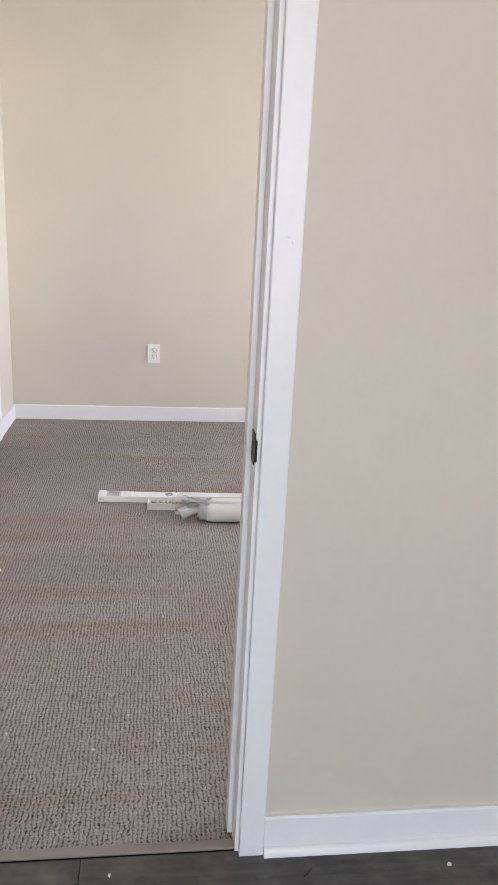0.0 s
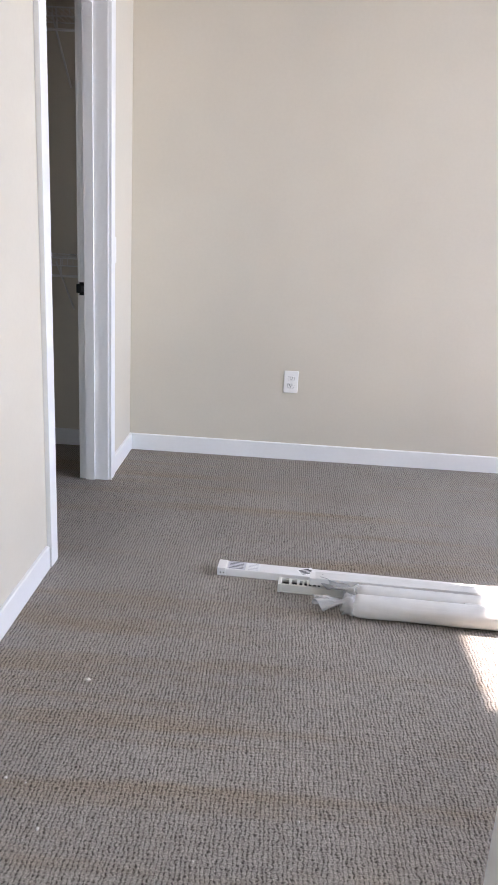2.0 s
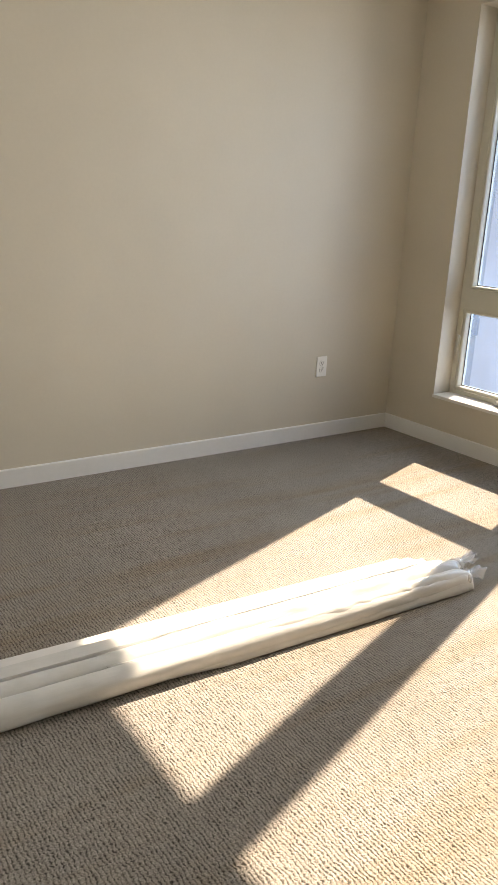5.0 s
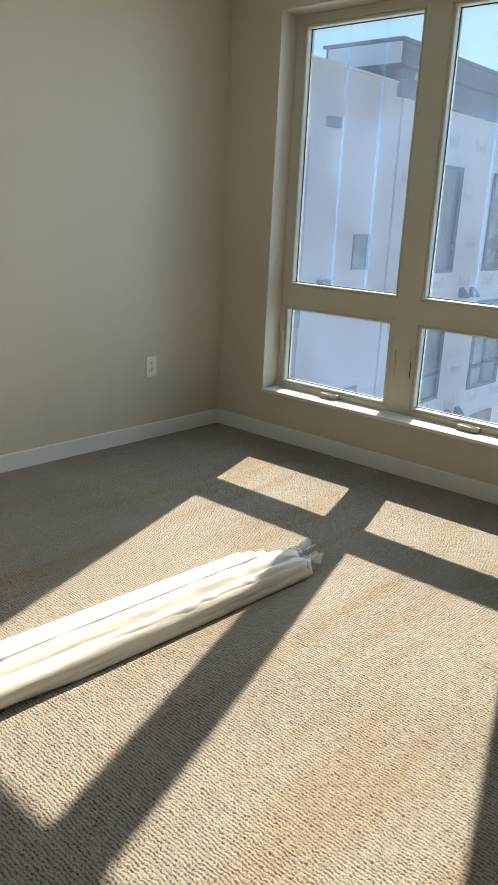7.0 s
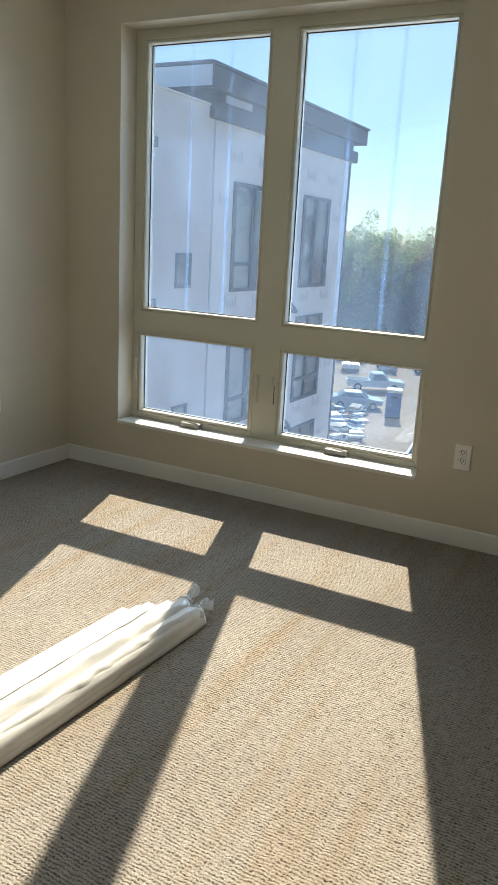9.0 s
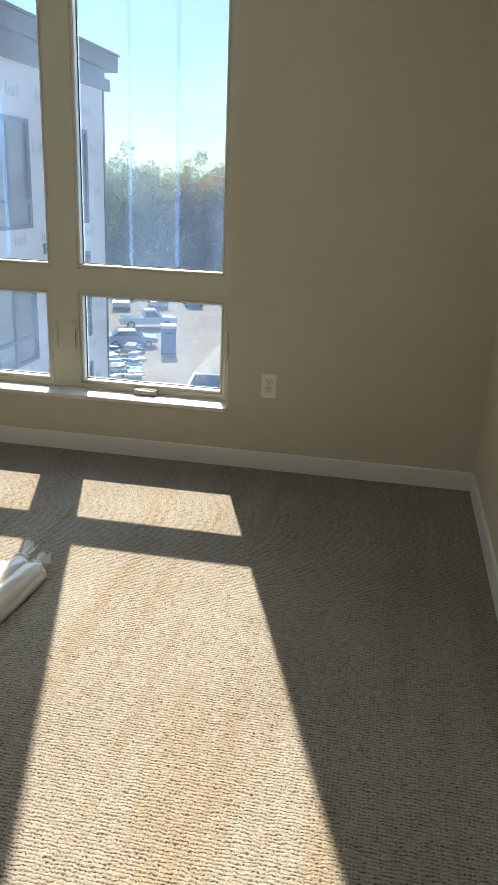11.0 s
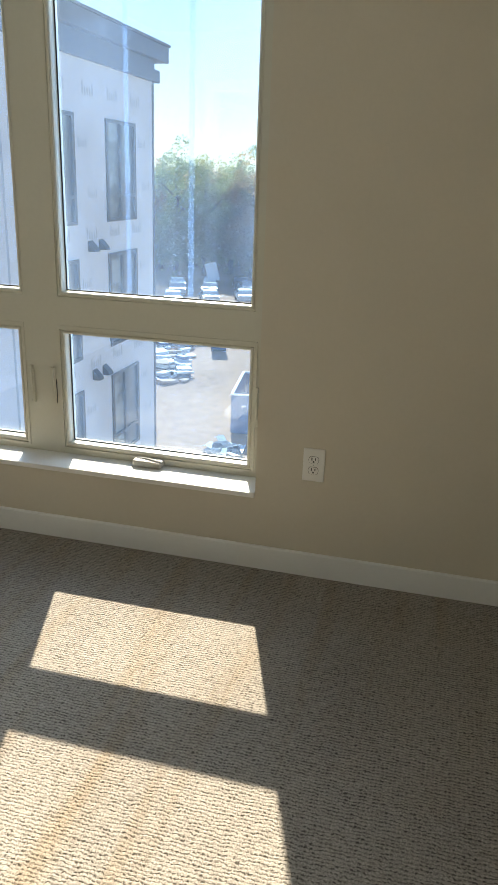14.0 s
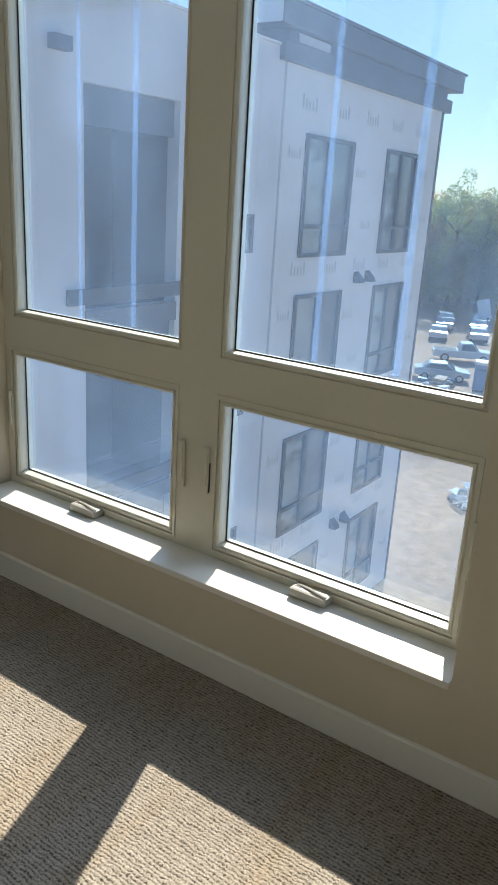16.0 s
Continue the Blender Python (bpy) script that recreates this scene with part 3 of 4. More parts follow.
def blind_box():
    root = thing("blind_box", pose(-3.567, -1.419, 0.0, 0, 0, -3.2), "long flat white cardboard blind box on the carpet", "box")
    body = part("carton", box((0, -0.034, 0), (2.15, 0.034, 0.029), 0.003), BOX_WHITE, root)
    part("end_cap", box((-0.003, -0.036, 0), (0.030, 0.036, 0.0312), 0.003), BOX_WHITE, root)
    for i, (x0, x1) in enumerate(((0.034, 0.10), (0.105, 0.155))):
        lab = part("label", box((x0, -0.030, 0.0291), (x1, 0.031, 0.0297)), STICKER if i == 0 else STICKER_WHITE, body, "printed paper label")
        for k in range(5):
            part("print", box((x0 + 0.006, -0.026 + k * 0.012, 0.0297), (x1 - 0.008, -0.023 + k * 0.012, 0.0300)), STICKER if i else INK, lab)
    st = part("sticker", box((-0.032, -0.025, 0.0), (0.032, 0.025, 0.0006)), STICKER_WHITE, body, "black and white warning sticker")
    st.matrix_basis = pose(0.325, 0.003, 0.0292, 0, 0, 28)
    for k in range(4):
        part("print", box((-0.024, -0.018 + k * 0.010, 0.0006), (0.024 - 0.006 * (k % 2), -0.012 + k * 0.010, 0.0009)), INK, st)
    for x in (0.008, 0.020):
        part("staple", box((x, -0.0372, 0.012), (x + 0.004, -0.0358, 0.016)), SLOT, root)
    return root


blind_box()
valance = thing("valance_carton", pose(-3.235, -1.538, 0.0435, 0, 0, -2.4), "long white valance wrapped in plastic, lying on the box", "carton")
part("board", box((0, -0.026, 0), (1.80, 0.026, 0.026), 0.003), BOX_WHITE, valance)
part("film", box((0.02, -0.0265, 0.0262), (1.79, 0.0265, 0.0275), 0.001), WRAP, valance)

rail = thing("blind_headrail", pose(-3.342, -1.520, 0.0, 0, 0, -3.2), "slotted off-white metal blind headrail on the carpet", "headrail")
bm = bmesh.new()
add_box(bm, (0, -0.027, 0), (1.9, 0.027, 0.003))
add_box(bm, (0, -0.027, 0), (1.9, -0.0245, 0.030), 0.001)
add_box(bm, (0, 0.0245, 0), (1.9, 0.027, 0.030), 0.001)
add_box(bm, (0, -0.0300, 0.0), (1.9, -0.0270, 0.004), 0.001)
add_box(bm, (0, -0.0300, 0.026), (1.9, -0.0270, 0.030), 0.001)
part("channel", bm, RAIL_WHITE, rail)
part("end_cap", box((-0.003, -0.031, 0), (0.010, 0.028, 0.031), 0.002), RAIL_WHITE, rail)
for x, w in ((0.036, 0.010), (0.064, 0.010), (0.084, 0.007), (0.100, 0.007), (0.116, 0.007), (0.132, 0.007), (0.148, 0.30)):
    part("bridge", box((x, -0.0243, 0.023), (x + w, 0.0243, 0.029), 0.001), RAIL_WHITE, rail)
for y in (-0.021, 0.017):
    part("lip", box((0.012, y, 0.0232), (0.147, y + 0.004, 0.0285)), RAIL_WHITE, rail)
part("mechanism", box((0.012, -0.023, 0.0035), (0.30, 0.023, 0.016), 0.003), SLOT, rail, "dark tilt mechanism inside")

long_roll("wrapped_blind", pose(-3.095, -1.672, 0.0, 0, 0, -2.8), 1.765, 0.038, "rolled blind wrapped in white plastic on the carpet", 3)
long_roll("wrapped_blind", pose(-3.080, -1.603, 0.020, 0, 0, -3.0), 1.785, 0.029, "rolled blind wrapped in white plastic, lying on the headrail", 8)


def plastic_sheet():
    """One loose sheet of white plastic over boxes and rolls: it follows them closely near one end and bridges them further on."""
    root = thing("plastic_sheet", (-3.02, -1.40, 0.0), "loose creased white plastic sheeting over the rolled blinds", "plastic sheet")
    bm = bmesh.new()
    nx, ny, L = 150, 56, 1.70
    back_line, front_line = ((0.0, -0.030), (0.30, -0.044), (0.62, -0.054), (1.31, -0.098), (1.64, -0.150)), ((0.0, -0.262), (0.30, -0.296), (0.66, -0.352), (1.64, -0.404))
    rows = []
    for i in range(27, nx + 1):
        u = i / nx
        x = u * L
        yb = float(np.interp(x, *zip(*back_line)))
        yf = float(np.interp(x, *zip(*front_line)))
        soft = 0.004 + 0.020 * min(1.0, u * 1.5)
        row = []
        for j in range(ny + 1):
            v = j / ny
            y = yb + v * (yf - yb)
            q = -v * 0.27
            w = min(1.0, (u - 0.18) * 1.7)
            parts = [0.031 + 0.004 * w - 0.6 * max(0.0, v - 0.32),
                     0.0715 + 0.002 * w - 1.4 * max(0.0, abs(v - 0.43) - 0.085),
                     0.077 + 0.013 * w - ((v - 0.63) / 0.12) ** 2 * 0.036,
                     0.075 + 0.011 * w - ((v - 0.855) / 0.135) ** 2 * 0.064]
            z = soft * math.log(sum(math.exp(max(-60, min(60, p / soft))) for p in parts)) - soft * 0.5
            crease = 0.0065 * noise.noise((x * 3.0 + 5, q * 26, 0.3)) + 0.0030 * noise.noise((x * 9.0, q * 60, 1.7))
            crease += 0.013 * max(0.0, noise.noise((x * 6.5 + q * 16, q * 10, 4.0))) * v
            # sharp folds running slantwise over the front rolls
            fold = max(0.0, 1 - 7 * abs(noise.noise((x * 4.2 + q * 15, q * 7, 9.0))))
            fold += max(0.0, 1 - 8 * abs(noise.noise((x * 7.5 - q * 22, q * 9, 3.0)))) * 0.6
            crease += 0.0042 * fold * max(0.0, min(1.0, (v - 0.35) * 3))
            crease *= 0.25 + 0.75 * w
            z -= 0.007 * max(0.0, 1 - (u - 0.18) * 9)
            end = min(1.0, (1 - u) * L / 0.07)
            z = max(0.003 + 0.002 * (1 + noise.noise((x * 12, v * 9, 2))), (z + crease) * (0.82 + 0.18 * math.sqrt(end)))
            row.append(bm.verts.new((x + 0.02 * noise.noise((v * 6, 0.5, u)) * (u > 0.95), y, z)))
        rows.append(row)
    for p, q in zip(rows, rows[1:]):
        for j in range(ny):
            bm.faces.new([p[j], p[j + 1], q[j + 1], q[j]])
    sheet = part("sheet", bm, WRAP, root, "", True)
    mod = sheet.modifiers.new("thick", "SOLIDIFY")
    mod.thickness, mod.offset = 0.0015, 1.0
    return root


plastic_sheet()


# ---- crumbs on the floor ----
def crumb(x, y, z, s, seed, name="plaster_crumb", label="small pale plaster crumb on the floor"):
    rng = random.Random(seed)
    bm = bmesh.new()
    bmesh.ops.create_icosphere(bm, subdivisions=1, radius=s)
    for v in bm.verts:
        v.co *= rng.uniform(0.6, 1.2)
        v.co.z = max(-s * 0.4, v.co.z * 0.7)
    ob = part(name, bm, CRUMB)
    ob.location = (x, y, z + s * 0.4)
    ob.rotation_euler.z = rng.uniform(0, 6)
    return tagged(ob, label, "debris", "floor debris")


# specks lying on the carpet and on the hall floor
for i, (x, y, s) in enumerate(((-3.869, -2.162, 0.009), (-3.96, -2.56, 0.005), (-3.91, -2.57, 0.004), (-3.84, -2.70, 0.005), (-3.83, -2.93, 0.005), (-3.75, -2.94, 0.005),
                               (-3.43, -2.93, 0.004), (-3.28, -2.62, 0.004), (-3.46, -3.15, 0.005), (-3.60, -2.85, 0.004), (-3.30, -3.10, 0.004), (-3.62, -2.40, 0.003),
                               (-3.50, -2.75, 0.003), (-3.38, -3.02, 0.004), (-3.68, -3.08, 0.004), (-3.22, -2.88, 0.003))):
    crumb(x, y, 0.002, s, 40 + i)
crumb(-2.70, -3.545, 0.0, 0.006, 61, label="small white crumb on the dark hall floor")
crumb(-3.40, -3.525, 0.0, 0.004, 62, label="small white crumb on the dark hall floor")
nail = part("dark_splinter", tube(bmesh.new(), (-3.01, -3.555, 0.003), (-2.99, -3.535, 0.003), 0.002), INK)
tagged(nail, "thin dark splinter lying on the hall floor", "debris", "floor debris")


# a loose pulled thread of the carpet
bm = bmesh.new()
pts = [(-1.40, -2.53, 0.006), (-1.405, -2.57, 0.009), (-1.42, -2.63, 0.006), (-1.43, -2.68, 0.009), (-1.455, -2.73, 0.004)]
for p, q in zip(pts, pts[1:]):
    tube(bm, p, q, 0.0010, 6)
tagged(part("pulled_thread", bm, STRIP), "dark pulled thread lying on the carpet", "debris", "floor debris")


# ---- outside ----
GZ = -12.3


def ground_material():
    m = Nodes("building_site_dirt", 0.95, 0, 0.1)
    big = m.ramp(m.noise(0.05, 5), [(0.30, (0.36, 0.215, 0.130)), (0.50, (0.50, 0.310, 0.195)), (0.70, (0.60, 0.395, 0.260))])
    fine = m.ramp(m.noise(1.5, 6), [(0.3, (0.8, 0.8, 0.8)), (0.7, (1.15, 1.12, 1.1))])
    m.color(m.mix(big, fine, 1.0, "MULTIPLY"))
    m.bump(m.noise(3, 5), 0.6, 0.05)
    return m.m


def leaf_material(name, dark, light):
    """Thin leaves: they scatter the light on both sides."""
    m = Nodes(name, 0.7, 0, 0.2)
    g = m.t.nodes.new("ShaderNodeNewGeometry")
    c = m.mix(m.ramp(g.outputs["Random Per Island"], [(0.0, dark), (1.0, light)]), m.ramp(m.noise(0.22, 3), [(0.3, (0.72, 0.74, 0.76)), (0.7, (1.3, 1.28, 1.2))]), 1.0, "MULTIPLY")
    m.color(c)
    thin = m.t.nodes.new("ShaderNodeBsdfTranslucent")
    m.link(c, thin.inputs["Color"])
    both = m.t.nodes.new("ShaderNodeMixShader")
    both.inputs["Fac"].default_value = 0.68
    m.link(m.b.outputs[0], both.inputs[1])
    m.link(thin.outputs[0], both.inputs[2])
    m.link(both.outputs[0], m.t.nodes["Material Output"].inputs["Surface"])
    return m.m


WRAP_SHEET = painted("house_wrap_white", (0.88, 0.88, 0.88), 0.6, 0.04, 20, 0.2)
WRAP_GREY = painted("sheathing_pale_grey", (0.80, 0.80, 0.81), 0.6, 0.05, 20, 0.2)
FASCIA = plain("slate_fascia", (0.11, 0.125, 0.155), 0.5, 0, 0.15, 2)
DARK_FRAME = plain("dark_window_frame", (0.022, 0.024, 0.028), 0.45)
PRINT_GREY = plain("wrap_print_grey", (0.58, 0.61, 0.66), 0.6)
FAR_GLASS = Nodes("far_window_glass", 0.06, 0, 0.8)
FAR_GLASS.color(FAR_GLASS.ramp(FAR_GLASS.noise(0.8, 3), [(0.3, (0.05, 0.06, 0.07)), (0.7, (0.16, 0.18, 0.19))]))
FAR_GLASS = FAR_GLASS.m
# paler panes: daylight seen through the rooms, painted into the glass colour
FAR_PALE = Nodes("far_glass_daylit", 0.25, 0, 0.8)
FAR_PALE.color(FAR_PALE.ramp(FAR_PALE.noise(0.5, 3, 0.5, FAR_PALE.scaled((1, 1, 2.2))), [(0.40, (0.10, 0.12, 0.12)), (0.52, (0.32, 0.36, 0.35)), (0.75, (0.46, 0.50, 0.48))]))
FAR_PALE = FAR_PALE.m
DIRT = ground_material()
BARK = plain("bark", (0.09, 0.07, 0.055), 0.9, 0, 0.3, 3)
LEAVES = [leaf_material("leaves_green", (0.20, 0.23, 0.09), (0.38, 0.42, 0.17)), leaf_material("leaves_olive", (0.28, 0.27, 0.09), (0.48, 0.45, 0.16)),
          leaf_material("leaves_rust", (0.42, 0.22, 0.08), (0.62, 0.38, 0.14))]
CAR_WHITE = plain("car_paint_white", (0.72, 0.73, 0.74), 0.25)
CAR_SILVER = plain("car_paint_silver", (0.42, 0.44, 0.47), 0.28, 0.4)
CAR_DARK = plain("car_paint_dark", (0.06, 0.07, 0.10), 0.25)
TYRE = plain("tyre_rubber", (0.02, 0.02, 0.02), 0.8)
DUMP_BLUE = plain("dumpster_blue", (0.10, 0.16, 0.30), 0.5, 0, 0.2, 3)
RUST_LOAD = plain("lumber_load", (0.52, 0.34, 0.22), 0.8, 0, 0.25, 3)
RUST_LOAD_PALE = plain("cream_plastic", (0.74, 0.66, 0.52), 0.5, 0, 0.06, 4)
SITE_RUBBISH = plain("site_rubbish", (0.10, 0.11, 0.13), 0.8, 0, 0.4, 5)
PALLET_WHITE = plain("wrapped_pallet", (0.70, 0.72, 0.74), 0.5, 0, 0.1, 4)

bm = bmesh.new()
bmesh.ops.create_grid(bm, x_segments=60, y_segments=60, size=2500)
ground = structure("ground", bm, DIRT, "bare sandy building-site ground far below", "ground")
ground.location = (0, 0, GZ)


def far_window(parent, x0, x1, z0, z1, y, transom, mid):
    w = part("window", wall_with_openings("y", y - 0.05, y + 0.12, x0, x1, z0, z1,
             [(x0 + 0.14, mid - 0.08, z0 + 0.1, transom - 0.05), (mid + 0.08, x1 - 0.14, z0 + 0.1, transom - 0.05),
              (x0 + 0.14, mid - 0.08, transom + 0.05, z1 - 0.1), (mid + 0.08, x1 - 0.14, transom + 0.05, z1 - 0.1)]), DARK_FRAME, parent, "dark-framed four-light window")
    for a, b in ((x0 + 0.08, mid - 0.03), (mid + 0.03, x1 - 0.08)):
        for c, d in ((z0 + 0.08, transom - 0.03), (transom + 0.03, z1 - 0.08)):
            part("pane", box((a, y + 0.03, c), (b, y + 0.06, d)), FAR_PALE if b < mid else FAR_GLASS, w)


def wrap_print(parent, x, z, y, k=1.0):
    """Unreadable printing on the wrap: a row of plain strokes."""
    bm = bmesh.new()
    for i in range(5):
        h = (0.34, 0.22, 0.20, 0.22, 0.32)[i] * k
        add_box(bm, (x + i * 0.15 * k, y - 0.006, z), (x + (i * 0.15 + 0.075) * k, y - 0.002, z + h))
    part("print", bm, PRINT_GREY, parent)


def tower():
    Y, X0, X1, TOP = 7.5, 14.0, 23.25, 4.45
    root = thing("apartment_building", (0.1, 0.06, GZ - 0.05), "white-wrapped apartment building under construction with slate cornice", "building")
    holes = []
    for k in range(4):
        z1 = 2.92 - 3.84 * k
        for x0, x1 in ((15.0, 17.5), (19.5, 21.68)):
            holes.append((x0, x1, z1 - 2.9, z1))
    up = -GZ

    def lift(bm):
        bmesh.ops.translate(bm, verts=bm.verts, vec=(0, 0, up))
        return bm
    front = part("wall", lift(wall_with_openings("y", Y, Y + 0.3, X0, X1, GZ, TOP, holes)), WRAP_SHEET, root)
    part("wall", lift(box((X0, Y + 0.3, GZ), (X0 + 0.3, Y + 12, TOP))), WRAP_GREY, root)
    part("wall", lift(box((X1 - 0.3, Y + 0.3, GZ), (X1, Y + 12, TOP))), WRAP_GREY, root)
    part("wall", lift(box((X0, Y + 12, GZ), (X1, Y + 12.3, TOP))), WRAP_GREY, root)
    part("corner_board", lift(box((X1 - 0.06, Y - 0.03, GZ), (X1 + 0.06, Y + 0.06, TOP))), DARK_FRAME, root)
    part("roof_deck", lift(box((X0 + 0.31, Y + 0.31, 4.10), (X1 - 0.31, Y + 11.99, 4.25))), WRAP_GREY, root)
    # stepped cornice: lower band, recess and broad top band
    part("fascia", lift(box((X0 - 0.30, Y - 0.12, 4.30), (X1 + 0.42, Y + 1.85, 4.68), 0.02)), FASCIA, root)
    part("frieze", lift(box((X0 - 0.05, Y - 0.05, 4.682), (X1 + 0.10, Y + 1.70, 4.96), 0.02)), FASCIA, root)
    part("frieze_panel", lift(box((X0 + 0.3, Y - 0.08, 4.74), (X0 + 1.7, Y - 0.055, 4.92))), PRINT_GREY, root, "pale printed wrap left on the frieze")
    cor = part("cornice", lift(box((X0 - 0.60, Y - 0.22, 4.962), (X1 + 0.98, Y + 2.05, 5.46), 0.03)), FASCIA, root)
    part("roof", lift(box((X0 - 0.66, Y - 0.26, 5.462), (X1 + 1.05, Y + 2.12, 5.54), 0.01)), FASCIA, root)
    part("cornice_end", lift(box((X0 - 0.63, Y - 0.20, 4.98), (X0 - 0.604, Y + 1.95, 5.44))), WRAP_GREY, cor, "pale end panel of the cornice")
    for x0, x1, z0, z1 in holes:
        mid = (x0 + x1) / 2 - 0.05
        far_window_up(root, x0, x1, z0, z1, Y, z0 + 0.75, mid, up)
    for k in range(4):
        zb = 3.42 - 3.84 * k
        for x in (14.75, 16.4, 18.1, 19.7, 21.4):
            wp(front, x, zb, Y, up)
        for x, dz in ((14.28, -1.1), (17.75, -1.35), (18.3, -2.7), (22.0, -1.2), (22.3, -2.5)):
            wp(front, x, zb + dz, Y, up, 0.8)
        # pair of hooded vents between the storeys
        for x in (18.32, 19.02):
            bm = bmesh.new()
            zc = -0.62 - 3.84 * k + up
            vs = [bm.verts.new(p) for p in ((x - 0.15, Y - 0.002, zc - 0.14), (x + 0.15, Y - 0.002, zc - 0.14), (x + 0.15, Y - 0.002, zc + 0.16), (x - 0.15, Y - 0.002, zc + 0.16),
                                            (x - 0.15, Y - 0.24, zc - 0.14), (x + 0.15, Y - 0.24, zc - 0.14), (x + 0.15, Y - 0.20, zc - 0.04), (x - 0.15, Y - 0.20, zc - 0.04))]
            for f in ((0, 1, 2, 3), (4, 5, 6, 7), (0, 1, 5, 4), (3, 2, 6, 7), (0, 3, 7, 4), (1, 2, 6, 5)):
                bm.faces.new([vs[i] for i in f])
            bmesh.ops.recalc_face_normals(bm, faces=bm.faces)
            part("vent_hood", bm, DARK_FRAME, root)
    return root


def far_window_up(root, x0, x1, z0, z1, y, transom, mid, up):
    far_window(root, x0, x1, z0 + up, z1 + up, y, transom + up, mid)


def wp(parent, x, z, y, up, k=1.0):
    wrap_print(parent, x, z + up, y, k)


tower()


def wing():
    """The lower wing beside the tower, with deep balcony recesses."""
    Y, X0, X1, TOP, up = 7.55, 3.0, 13.98, 4.42, -GZ
    root = thing("apartment_wing", (0.07, 0.04, GZ - 0.04), "lower pale apartment wing with dark recessed balconies", "building")
    rec = [(7.95, 10.43, -0.75 - 3.84 * k, 3.04 - 3.84 * k - (0.0 if k == 0 else 0.25)) for k in range(3)]
    small = [(12.38, 13.08, 0.17 - 3.84 * k, 1.02 - 3.84 * k) for k in range(3)]

    def lift(bm):
        bmesh.ops.translate(bm, verts=bm.verts, vec=(0, 0, up))
        return bm
    part("wall", lift(wall_with_openings("y", Y, Y + 0.3, X0, X1, GZ, TOP, rec + small)), WRAP_GREY, root)
    part("wall", lift(box((X0, Y + 0.3, GZ), (X0 + 0.3, Y + 12, TOP))), WRAP_GREY, root)
    part("wall", lift(box((X0, Y + 12, GZ), (X1, Y + 12.3, TOP))), WRAP_GREY, root)
    part("roof", lift(box((X0, Y + 0.0, TOP + 0.002), (X1, Y + 12.3, TOP + 0.15))), WRAP_GREY, root)
    part("coping", lift(box((X0 - 0.05, Y - 0.05, TOP + 0.152), (X1, Y + 0.35, TOP + 0.2))), WRAP_SHEET, root)
    for x0, x1, z0, z1 in rec:
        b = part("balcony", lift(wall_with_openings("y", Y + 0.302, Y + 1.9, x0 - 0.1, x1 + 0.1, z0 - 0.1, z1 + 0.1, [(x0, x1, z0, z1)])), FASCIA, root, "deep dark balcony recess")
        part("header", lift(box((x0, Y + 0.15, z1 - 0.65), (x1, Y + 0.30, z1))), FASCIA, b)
        part("glass_door", lift(box((x0, Y + 1.8, z0), (x1, Y + 1.85, z1))), FAR_GLASS, b)
        part("door_post", lift(box(((x0 + x1) / 2 - 0.06, Y + 1.72, z0), ((x0 + x1) / 2 + 0.06, Y + 1.8, z1))), DARK_FRAME, b)
        part("slab_band", lift(box((x0 - 0.01, Y - 0.03, z0 - 0.36), (x1 + 0.01, Y - 0.004, z0 + 0.02))), FASCIA, b)
        part("rail", lift(box((x0 - 0.45, Y - 0.12, z0 + 0.15), (x1 + 0.6, Y - 0.01, z0 + 0.42))), DARK_FRAME, b)
    for x0, x1, z0, z1 in small:
        w = part("window", lift(wall_with_openings("y", Y - 0.03, Y + 0.1, x0, x1, z0, z1, [(x0 + 0.07, x1 - 0.07, z0 + 0.07, z0 + 0.54), (x0 + 0.07, x1 - 0.07, z0 + 0.60, z1 - 0.07)])), FASCIA, root)
        part("pane", lift(box((x0 + 0.05, Y + 0.03, z0 + 0.05), (x1 - 0.05, Y + 0.05, z1 - 0.05))), FAR_PALE, w)
    for x, z in ((10.95, 3.30), (11.0, -0.25), (7.2, 3.4)):
        part("vent_hood", lift(box((x, Y - 0.18, z), (x + 0.38, Y - 0.002, z + 0.22), 0.02)), FASCIA, root)
    return root


wing()


# ---- vehicles and site clutter ----
def wheel(parent, x, y, r=0.36):
    t = part("wheel", tube(bmesh.new(), (x, y - 0.12, r), (x, y + 0.12, r), r, 18), TYRE, parent)
    s = 1 if y > 0 else -1
    part("rim", tube(bmesh.new(), (x, y + s * 0.118, r), (x, y + s * 0.128, r), r * 0.6, 14), STEEL, t)


